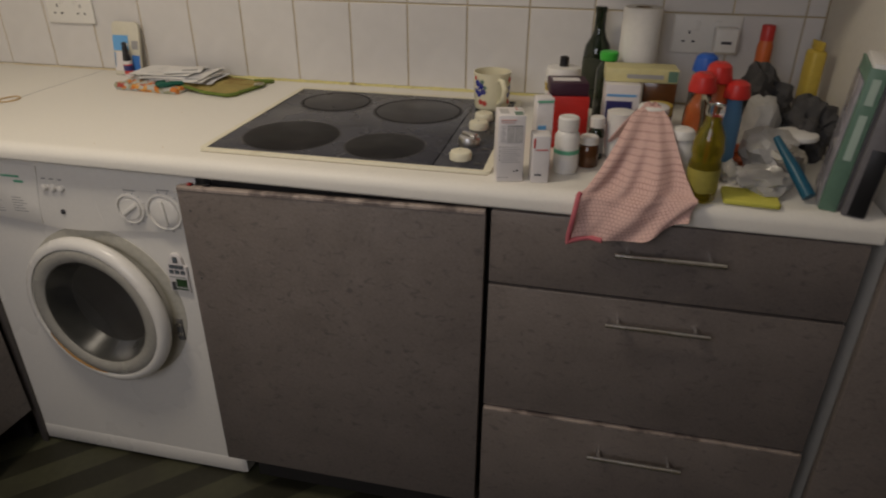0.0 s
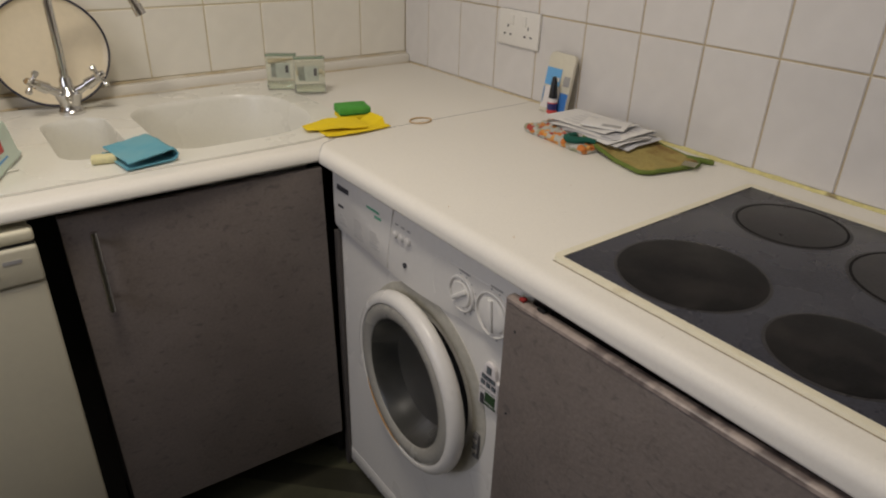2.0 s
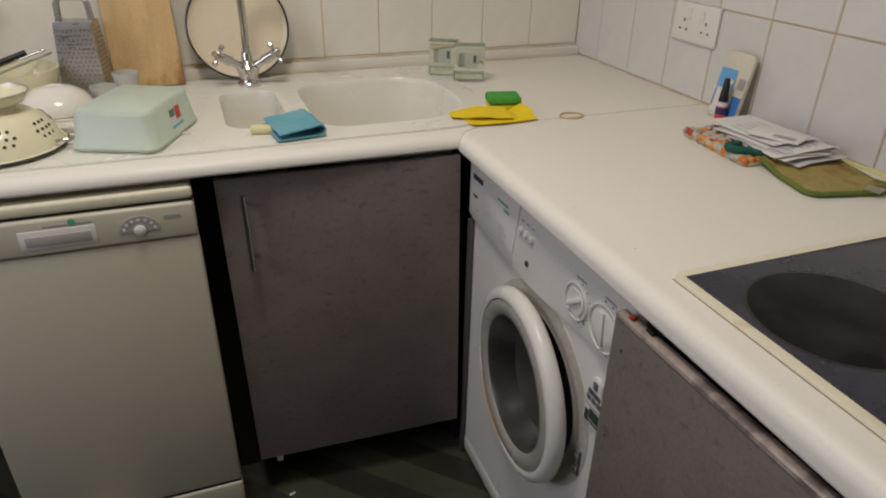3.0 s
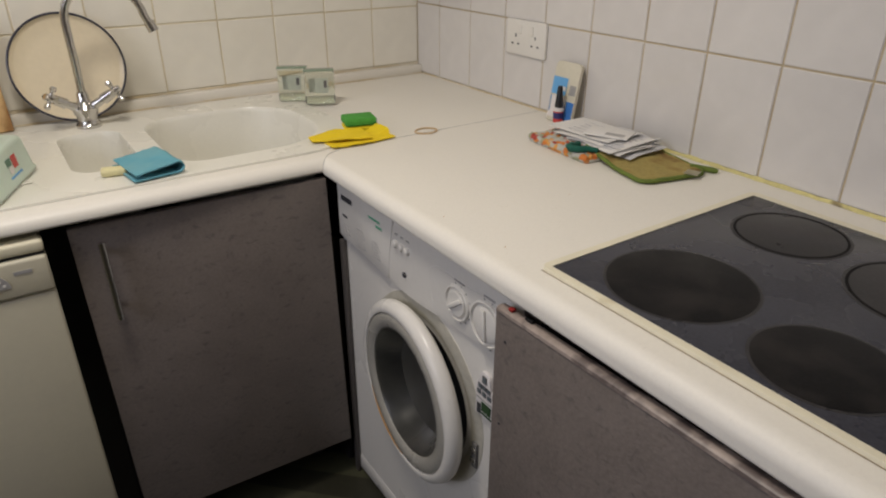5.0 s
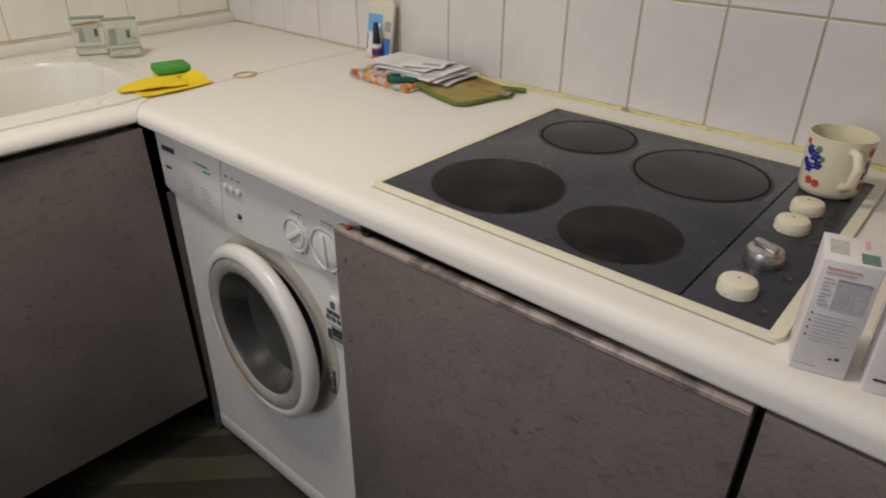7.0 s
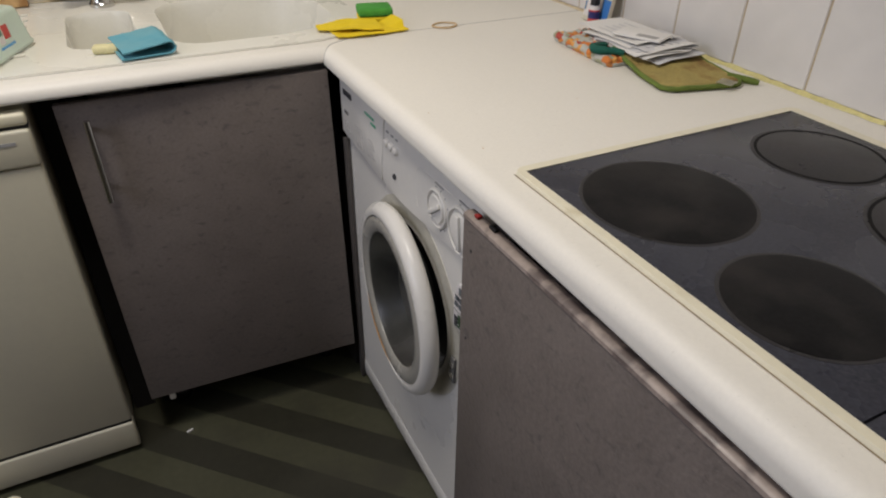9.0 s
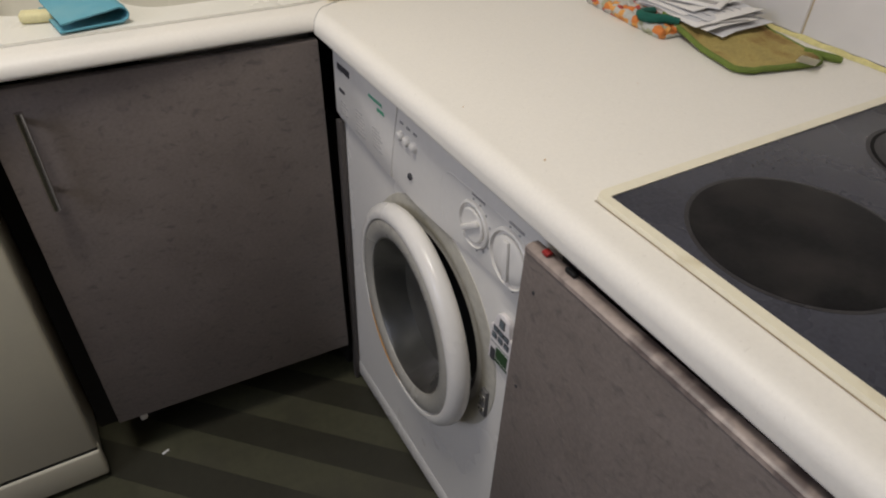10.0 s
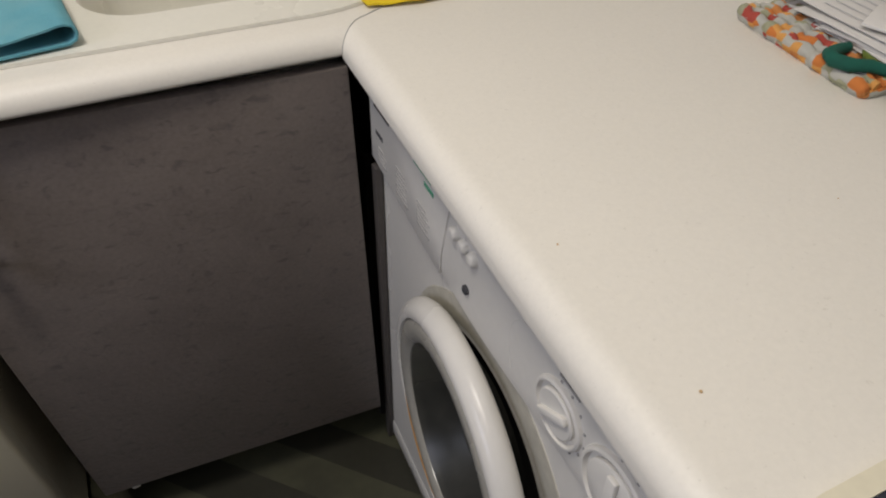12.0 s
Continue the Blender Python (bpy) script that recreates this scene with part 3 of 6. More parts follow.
def build_tap():
    x, y, z = -0.982, -0.130, TOP + 0.0047
    tap = thing("mixer_tap", "chrome mixer tap with cross handles and swan-neck spout", "tap", (x, y, z))
    part("base", lathe([(0.027, 0), (0.027, 0.006), (0.022, 0.012), (0.021, 0.022), (0.026, 0.034), (0.027, 0.044), (0.018, 0.056), (0.013, 0.062), (0.0125, 0.075), (0.010, 0.08)], (x, y, z)), CHROME, tap)
    pts = [(0, 0, 0.07), (0.001, 0.0, 0.13), (0.000, -0.002, 0.215)]
    for i in range(15):
        a = radians(180 - 12.4 * i)
        r = 0.076
        pts.append(((r + r * math.cos(a)) * 0.98, -0.002 - (r + r * math.cos(a)) * 0.46, 0.232 + r * math.sin(a)))
    pts.append((pts[-1][0] + 0.008, pts[-1][1] - 0.005, pts[-1][2] - 0.018))
    part("spout", tube([(x + a, y + b, z + c) for a, b, c in pts], 0.0085, 14), CHROME, tap)
    e = Vector(pts[-1]) + Vector((x, y, z))
    part("aerator", tube([e + Vector((-0.002, 0.001, 0.006)), e + Vector((0.005, -0.003, -0.014))], 0.0115, 14), CHROME, tap)
    for s in (-1, 1):
        way = Vector((s * 0.80, -0.30, 0.52)).normalized()
        a = Vector((x, y, z + 0.036)) + way * 0.012
        arm = part("valve", tube([a, a + way * 0.034, a + way * 0.037, a + way * 0.062], [0.011, 0.0085, 0.0125, 0.0105], 14), CHROME, tap)
        hub = a + way * 0.070
        side = way.cross(Vector((0, 0, 1))).normalized()
        up = side.cross(way).normalized()
        bm = tube([a + way * 0.06, hub + way * 0.012], [0.009, 0.007], 12)
        for d in (side, up, -side, -up):
            tube([hub, hub + d * 0.014, hub + d * 0.020, hub + d * 0.026], [0.0045, 0.0045, 0.0075, 0.005], 10, bm)
        part("cross_handle", bm, CHROME, arm)


build_tap()

# ---- fitted units ----


def bar_handle(parent, a, b, out, r=0.005, stand=0.026, mat=None):
    """A round bar handle on two short posts."""
    a, b, out = Vector(a), Vector(b), Vector(out)
    way = (b - a).normalized()
    bm = tube([a + out * stand, b + out * stand], r, 12)
    for p in (a + way * 0.022, b - way * 0.022):
        tube([p, p + out * stand], r * 0.85, 10, bm)
    return part("handle", bm, mat or BRIGHT_CHROME, parent, "thin chrome bar handle")


def build_sink_unit():
    unit = thing("sink_cabinet", "grey slate-effect base cabinet under the sink, door shut", "cabinet", (-0.86, -0.33, 0.0))
    part("side_panel", box(-1.096, -1.078, -0.585, -0.06, 0.13, 0.80), CARCASS_AND_GAPS, unit, "dark cabinet side")
    part("side_panel", box(-0.64, -0.622, -0.615, -0.06, 0.13, 0.66), CARCASS_AND_GAPS, unit, "dark cabinet side")
    part("bottom_panel", box(-1.0775, -0.6405, -0.585, -0.06, 0.13, 0.148), CARCASS_AND_GAPS, unit, "dark cabinet bottom")
    part("back_panel", box(-1.0775, -0.6405, -0.075, -0.06, 0.1485, 0.66), CARCASS_AND_GAPS, unit, "dark cabinet back")
    # the door has sagged on its hinges and stands a little askew
    hang = Matrix.Translation((-0.6175, -0.6420, 0.1225)) @ Matrix.Rotation(radians(-3.3), 4, "Z") @ Matrix.Rotation(radians(-0.8), 4, "Y") @ Matrix.Rotation(radians(-0.8), 4, "X")
    bm = box(-0.478, 0.0, 0.0, 0.0185, 0.0, 0.693, 0.0025)
    bmesh.ops.transform(bm, matrix=hang, verts=bm.verts)
    door = part("door", bm, SLATE, unit)
    bar_handle(door, hang @ Vector((-0.431, 0.0, 0.512)), hang @ Vector((-0.431, 0.0, 0.668)), (hang.to_3x3() @ Vector((0, -1, 0))).normalized(), 0.0058, 0.026, CHROME)
    for px, py, mat in ((-1.03, -0.50, BLACK), (-0.66, -0.50, BLACK)):
        part("leg", lathe([(0.024, 0.0), (0.024, 0.006), (0.013, 0.01), (0.013, 0.115), (0.022, 0.12), (0.022, 0.1295)], (px, py, 0.0), segments=16), mat, unit, "short plastic leg")
    part("plinth_clip", box(-1.058, -1.044, -0.604, -0.594, 0.088, 0.1295, 0.003), PLASTIC_WHITE, unit, "pale plastic clip stub")
    return unit


build_sink_unit()
structure("trim_end_panel", box(-0.6035, -0.5935, -0.640, -0.6245, 0.0, 0.668, 0.001), CARCASS_EDGE, "grey board panel between cabinet and washing machine", "trim")
# Near-black boards added where the gaps show only shade.
structure("trim_gap_backing", box(-1.1415, -1.0965, -0.50, -0.49, 0.0, 0.82), CARCASS_AND_GAPS, "near-black sheet added to keep the gap beside the dishwasher dark", "trim")
structure("trim_corner_post", box(-0.600, -0.590, -0.585, -0.05, 0.0, 0.655), CARCASS_AND_GAPS, "near-black board added to keep the corner beside the washing machine dark", "trim")
structure("trim_corner_filler", box(-0.60, -0.06, -0.05, -0.03, 0.0, 0.66), CARCASS_AND_GAPS, "near-black board added to close the corner under the worktop", "trim")


def build_oven_panel():
    panel = thing("loose_cupboard_front", "grey slate-effect cupboard front with a worn pale top edge", "cupboard front", (-0.627, -1.49, 0.10))
    y0, y1 = -1.202, -1.806
    bm = bmesh.new()
    vs = [bm.verts.new(p) for p in ((-0.634, y0, 0.10), (-0.634, y1 + 0.002, 0.10), (-0.634, y1, 0.8095), (-0.634, y0, 0.7990))]
    f = bm.faces.new(vs)
    r = bmesh.ops.extrude_face_region(bm, geom=[f])
    bmesh.ops.translate(bm, vec=(0.0185, 0, 0), verts=[v for v in r["geom"] if isinstance(v, bmesh.types.BMVert)])
    bmesh.ops.bevel(bm, geom=bm.edges[:], offset=0.0025, segments=2, profile=0.5, affect="EDGES")
    board = part("board", bm, SLATE, panel)
    bm = bmesh.new()
    pts = [(-0.6352, -0.0035), (-0.6346, 0.0012), (-0.6318, 0.0034), (-0.626, 0.0042), (-0.6185, 0.003), (-0.6165, 0.0)]
    rings = [[bm.verts.new((x, y0 - s * (y0 - y1) + (-0.002 if s < 0.5 else 0.002), 0.7976 + 0.0105 * s + z)) for x, z in pts] for s in (0.0, 1.0)]
    bridge(bm, rings[0], rings[1])
    bm.faces.new(rings[0]), bm.faces.new(rings[1])
    part("worn_edge", bm, WORN, board, "pale worn edging strip")
    for py, pz in ((-1.226, 0.752), (-1.222, 0.60)):
        part("screw_hole", lathe([(0.0022, -0.0004), (0.0022, 0.0006)], (-0.6345, py, pz), "x", 10), PRINT_DARK, board)


build_oven_panel()
ob = tagged(link_mesh("red_clip", box(-0.631, -0.623, -1.234, -1.225, 0.8032, 0.8072, 0.0008), DULL_RED), "small red plastic clip wedged over a cupboard front", "clip")
ob = tagged(link_mesh("black_catch", box(-0.629, -0.622, -1.272, -1.258, 0.8035, 0.8085, 0.0015), BLACK), "small black catch in the gap under the worktop", "catch")
# Solid near-black block in place of the shaded hollow behind the front.
structure("trim_oven_space", box(-0.596, -0.05, -1.810, -1.256, 0.02, 0.81), CARCASS_AND_GAPS, "solid near-black block standing in for the shaded space behind a loose front", "trim")


def build_drawers():
    unit = thing("drawer_unit", "grey slate-effect base unit with three drawers", "drawer unit", (-0.33, -2.115, 0.0))
    bm = box(-0.607, -0.05, -2.416, -1.816, 0.10, 0.81)
    part("carcass", bm, CARCASS_AND_GAPS, unit, "dark unit box")
    for z0, z1, hz, out in ((0.668, 0.812, 0.762, 0.0), (0.380, 0.662, 0.622, 0.0), (0.105, 0.370, 0.312, -0.006)):
        d = part("drawer", box(-0.629 + out, -0.6095 + out, -2.418, -1.8145, z0, z1, 0.0025), SLATE, unit)
        bar_handle(d, (-0.629 + out, -2.030, hz), (-0.629 + out, -2.207, hz), (-1, 0, 0))
        if out:
            part("edge_strip", box(-0.634, -0.6115, -2.417, -1.8155, z1 + 0.0003, z1 + 0.004, 0.001), WORN, d, "pale worn edging strip")
    part("plinth", box(-0.575, -0.56, -2.414, -1.8145, 0.0, 0.0985), SLATE, unit)


build_drawers()
structure("trim_end_filler", box(-0.640, -0.618, -2.84, -2.445, 0.0, 0.815, 0.002), SLATE, "grey slate-effect filler board beside the drawers", "trim")

# ---- washing machine ----


def build_washing_machine():
    y0, y1, face = -0.624, -1.222, -0.592
    wm = thing("washing_machine", "white front-loading washing machine with round door, shut", "washing machine", (-0.590, -0.91, 0.0))
    cy, cz, at = -0.937, 0.469, face - 0.002
    hinge = Vector((face, cy + 0.178, 0.0))
    swing = Matrix.Translation(hinge) @ Matrix.Rotation(radians(-3.7), 4, "Z") @ Matrix.Translation(-hinge)

    def ajar(bm):
        bmesh.ops.transform(bm, matrix=swing, verts=bm.verts)
        return bm
    bm = box(face + 0.21, -0.06, y1, y0, 0.012, 0.812, 0.004)
    for a, b, c, d in ((y0 - 0.012, y0, 0.012, 0.812), (y1, y1 + 0.012, 0.012, 0.812), (y1 + 0.0121, y0 - 0.0121, 0.800, 0.812), (y1 + 0.0121, y0 - 0.0121, 0.012, 0.024)):
        box(face + 0.0185, face + 0.2099, a, b, c, d, bm=bm)
    part("body", bm, ENAMEL, wm)
    hole = [(cy + 0.150 * math.cos(2 * math.pi * i / 64), cz + 0.150 * math.sin(2 * math.pi * i / 64)) for i in range(64)]
    bm = slab(round_rect(y1, y0, 0.012, 0.812, 0.006, 4), [hole], 0.0, 0.018)
    bmesh.ops.transform(bm, matrix=Matrix(((0, 0, -1, face + 0.018), (1, 0, 0, 0), (0, 1, 0, 0), (0, 0, 0, 1))), verts=bm.verts)
    part("front_panel", bm, ENAMEL, wm)
    part("gasket", lathe([(0.149, 0.002), (0.136, 0.010), (0.132, 0.030), (0.142, 0.046), (0.146, 0.050)], (face, cy, cz), "x", 64, closed=True), SMOKE_PRINT, wm, "dark grey rubber gasket")
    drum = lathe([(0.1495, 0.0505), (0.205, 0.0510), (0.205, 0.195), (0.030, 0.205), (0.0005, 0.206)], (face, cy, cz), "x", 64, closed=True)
    part("drum", drum, DRUM, wm, "drum coloured near black for the dark inside, seen through the door")
    part("plinth", box(face - 0.0025, face + 0.02, y1 + 0.004, y0 - 0.004, 0.008, 0.058, 0.008, 2), ENAMEL, wm)
    # fascia: bulging panel with a lower edge that dips to the middle
    bm, rings, n = bmesh.new(), [], 40
    for i in range(n + 1):
        s = i / n
        y = y0 + 0.001 + (y1 - y0 - 0.002) * s
        low = 0.676 - 0.019 * math.exp(-((y + 0.90) / 0.16) ** 2)
        ring = []
        for d, z in ((0.0, 0.812), (0.004, 0.812), (0.008, 0.806), (0.0103, 0.784), (0.0113, 0.735), (0.0103, low + 0.020), (0.0075, low + 0.003), (0.0, low)):
            edge = 1 - 0.35 * max(0.0, 1 - min(s, 1 - s) / 0.02)
            ring.append(bm.verts.new((face - d * edge, y, z)))
        rings.append(ring)
    for a, b in zip(rings, rings[1:]):
        bridge(bm, a, b)
    bm.faces.new(rings[0]), bm.faces.new(rings[-1])
    fascia = part("fascia", bm, PLASTIC_WHITE, wm, "white plastic control panel")
    out = face - 0.0114
    bm = prism([(-0.634, 0.688), (-0.838, 0.668), (-0.842, 0.706), (-0.862, 0.803), (-0.634, 0.803)], 0.0, 0.0028, 0.001)
    bmesh.ops.transform(bm, matrix=Matrix(((0, 0, -1, out + 0.0016), (1, 0, 0, 0), (0, 1, 0, 0), (0, 0, 0, 1))), verts=bm.verts)
    drawer = part("detergent_drawer", bm, PLASTIC_WHITE, fascia)
    part("badge", box(out - 0.0022, out - 0.001, -0.698, -0.652, 0.7715, 0.7825), PRINT_DARK, drawer, "small dark maker's badge")
    wm_print = [(-0.654, -0.675, 0.734, 0.7395, PRINT_DARK), (-0.768, -0.813, 0.7725, 0.777, PRINT_GREEN), (-0.797, -0.820, 0.761, 0.7665, PRINT_GREEN), (-0.716, -0.752, 0.690, 0.692, PRINT_GREY)]
    for k in range(6):
        wm_print.append((-0.716 - 0.003 * (k % 2), -0.742 - 0.004 * (k % 3), 0.727 - k * 0.0062, 0.7285 - k * 0.0062, PRINT_GREY))
        wm_print.append((-0.778, -0.802 - 0.005 * (k % 3), 0.725 - k * 0.0062, 0.7265 - k * 0.0062, PRINT_GREY))
        if k < 4:
            wm_print.append((-0.658, -0.680 - 0.005 * (k % 2), 0.716 - k * 0.0062, 0.7175 - k * 0.0062, PRINT_GREY))
    for a, b, z0, z1, mat in wm_print:
        part("printed_line", box(out - 0.0019, out - 0.001, b, a, z0, z1), mat, drawer)
    for k in range(3):
        y = -0.871 - 0.0195 * k
        part("push_button", lathe([(0.0078, 0.003), (0.0075, -0.004), (0.0055, -0.0065), (0.003, -0.007)], (out, y, 0.756), "x", 18), PLASTIC_WHITE, fascia)
        part("printed_line", box(out - 0.0004, out + 0.001, y - 0.005, y + 0.004, 0.774, 0.777), PRINT_GREY, fascia)
    part("indicator", lathe([(0.0055, 0.004), (0.0055, -0.002), (0.003, -0.0035)], (out, -0.899, 0.703), "x", 16), PRINT_DARK, fascia, "dark indicator light")
    for name, y, z, r in (("dial", -1.067, 0.7265, 0.0235), ("programme_dial", -1.145, 0.7265, 0.031)):
        part("dial_surround", lathe([(r + 0.010, 0.003), (r + 0.009, -0.0030), (r + 0.007, -0.0046), (r + 0.0055, -0.0044), (r + 0.0042, 0.0004)], (out, y, z), "x", 40), PLASTIC_WHITE, fascia)
        d = part(name, lathe([(r, 0.002), (r, -0.0035), (r * 0.93, -0.005), (r * 0.5, -0.0052)], (out, y, z), "x", 40), PLASTIC_WHITE, fascia)
        bm = box(-r * 0.17, r * 0.17, -r * 0.90, r * 0.90, 0, 0.0055, 0.002)
        bmesh.ops.transform(bm, matrix=Matrix.Translation((out - 0.0042, y, z)) @ Matrix.Rotation(radians(-90), 4, "Y") @ Matrix.Rotation(radians(38 if name == "dial" else 96), 4, "Z"), verts=bm.verts)
        part("grip", bm, PLASTIC_WHITE, d)
        part("printed_line", box(out - 0.0004, out + 0.0015, y - 0.018, y + 0.010, z + r + 0.016, z + r + 0.0185), PRINT_GREY, fascia)
        for k in range(9):
            a = radians(-100 + 25 * k)
            py, pz = y - (r + 0.012) * math.cos(a), z + (r + 0.012) * math.sin(a)
            part("printed_dot", box(out - 0.0004, out + 0.0015, py - 0.0012, py + 0.0012, pz - 0.0012, pz + 0.0012), PRINT_GREY, fascia)
    bm = bmesh.new()
    arc = [(-0.992, 0.690), (-0.985, 0.712)] + [(-1.011 + 0.028 * math.cos(radians(a)), 0.738 + 0.030 * math.sin(radians(a))) for a in range(0, 91, 15)] + [(-1.06, 0.7695), (-1.12, 0.771), (-1.19, 0.772)]
    tube([(out + 0.0012, y, z) for y, z in arc], 0.0013, 6, bm)
    part("moulded_line", bm, PLASTIC_WHITE, fascia)
    # the door
    # Thin flat ring; its grey paints the shade of the dish behind the door.
    part("door_surround", lathe([(0.1950, 0.0005), (0.1940, -0.0012), (0.1590, -0.0012), (0.1580, 0.0005)], (face, cy - 0.004, cz + 0.002), "x", 64, closed=True), RECESS_SHADE, wm, "thin ring greyed for the shade in the dish round the door")
    door = part("door", ajar(lathe([(0.168, -0.0005), (0.178, -0.004), (0.1828, -0.009), (0.1845, -0.017), (0.1815, -0.0265), (0.175, -0.0325), (0.168, -0.0345), (0.1625, -0.0335), (0.1605, -0.028), (0.1600, -0.0005)], (at, cy, cz), "x", 72, closed=True)), ENAMEL, wm)
    part("glass_rim", ajar(lathe([(0.1603, -0.0310), (0.157, -0.0335), (0.146, -0.0345), (0.136, -0.0330), (0.1305, -0.0290), (0.1285, -0.020), (0.1280, -0.0005)], (at, cy, cz), "x", 72, closed=True)), SEAL_RUBBER, door, "stained grey rim round the glass")
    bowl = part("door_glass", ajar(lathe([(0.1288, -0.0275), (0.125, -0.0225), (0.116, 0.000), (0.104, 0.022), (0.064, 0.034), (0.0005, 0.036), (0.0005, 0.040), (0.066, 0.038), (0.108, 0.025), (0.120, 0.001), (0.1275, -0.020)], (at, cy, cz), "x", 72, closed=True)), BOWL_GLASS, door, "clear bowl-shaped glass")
    bowl.visible_shadow = False
    bm = bmesh.new()
    arc = [swing @ Vector((face - 0.0335, cy + 0.1625 * math.sin(radians(a)), cz - 0.1625 * math.cos(radians(a)))) for a in range(2, 64, 4)]
    tube(arc, [0.0012 + 0.002 * math.sin(math.pi * i / (len(arc) - 1)) for i in range(len(arc))], 8, bm)
    part("rust_line", bm, RUST, door, "rust-brown stain along the door's lower rim")
    part("latch_plate", box(face - 0.007, face + 0.004, cy - 0.187, cy - 0.172, cz - 0.066, cz - 0.010, 0.003), SMOKE_PRINT, wm, "dark grey door latch")
    part("latch_tongue", box(face - 0.010, face - 0.0065, cy - 0.186, cy - 0.173, cz - 0.028, cz - 0.018, 0.001), CHROME, wm)
    part("latch_tongue", box(face - 0.010, face - 0.0065, cy - 0.186, cy - 0.173, cz - 0.052, cz - 0.042, 0.001), CHROME, wm)


build_washing_machine()


SMOKE_BLUE = material("smoke_blue_print", (0.11, 0.135, 0.15), 0.4)
DEEP_GREEN = material("deep_green_print", (0.022, 0.060, 0.020), 0.5, vary=0.3, scale=200)


def build_magnet():
    x, y, z = -0.5923, -1.141, 0.536
    m = thing("house_magnet", "white souvenir fridge magnet shaped like a gabled house", "fridge magnet", (x, y, z))
    outline = [(-0.023, 0), (0.023, 0), (0.023, 0.062), (0.017, 0.065), (0.016, 0.074)] + [(0.0145 * math.cos(radians(a)), 0.078 + 0.0145 * math.sin(radians(a))) for a in range(0, 181, 20)] + [(-0.016, 0.074), (-0.017, 0.065), (-0.023, 0.062)]
    to_wall = Matrix(((0, 0, -1, 0), (1, 0, 0, 0), (0, 1, 0, 0), (0, 0, 0, 1)))

    def on_face(bm, d):
        bmesh.ops.transform(bm, matrix=Matrix.Translation((x - d, y, z)) @ to_wall, verts=bm.verts)
        return bm
    body = part("house_body", on_face(prism(outline, 0, 0.007, 0.0012), 0), WHITE_CARD, m)
    for row in ((0.044, 0.053), (0.0565, 0.0655)):
        for col in (-0.0135, 0.0, 0.0135):
            if row[0] > 0.05 and abs(col) > 0.01:
                col *= 0.85
            win = part("window", on_face(box(col - 0.0052, col + 0.0052, row[0], row[1], 0, 0.0010), 0.0068), PRINT_DARK, body)
            part("pane", on_face(box(col - 0.0036, col + 0.0036, row[0] + 0.0015, row[1] - 0.0015, 0, 0.0006), 0.0079), SMOKE_BLUE, win)
    win = part("window", on_face(box(-0.0058, 0.0058, 0.0705, 0.0855, 0, 0.0010), 0.0068), SMOKE_PRINT, body)
    part("pane", on_face(box(-0.0040, 0.0040, 0.0725, 0.0835, 0, 0.0006), 0.0079), SMOKE_BLUE, win)
    part("shop_front", on_face(box(-0.019, 0.006, 0.012, 0.028, 0, 0.0012), 0.0068), DEEP_GREEN, body, "dark green shop front")
    part("door", on_face(box(0.008, 0.018, 0.003, 0.024, 0, 0.0012), 0.0068), PRINT_DARK, body)
    part("name_band", on_face(box(-0.020, 0.020, 0.0345, 0.0375, 0, 0.0010), 0.0068), PRINT_GREY, body)
    part("awning", on_face(box(-0.020, 0.006, 0.0285, 0.0315, 0, 0.0018), 0.0068), DEEP_GREEN, body)
    part("sill_band", on_face(box(-0.021, 0.007, 0.0055, 0.0090, 0, 0.0012), 0.0068), DEEP_GREEN, body)


build_magnet()

# ---- dishwasher ----


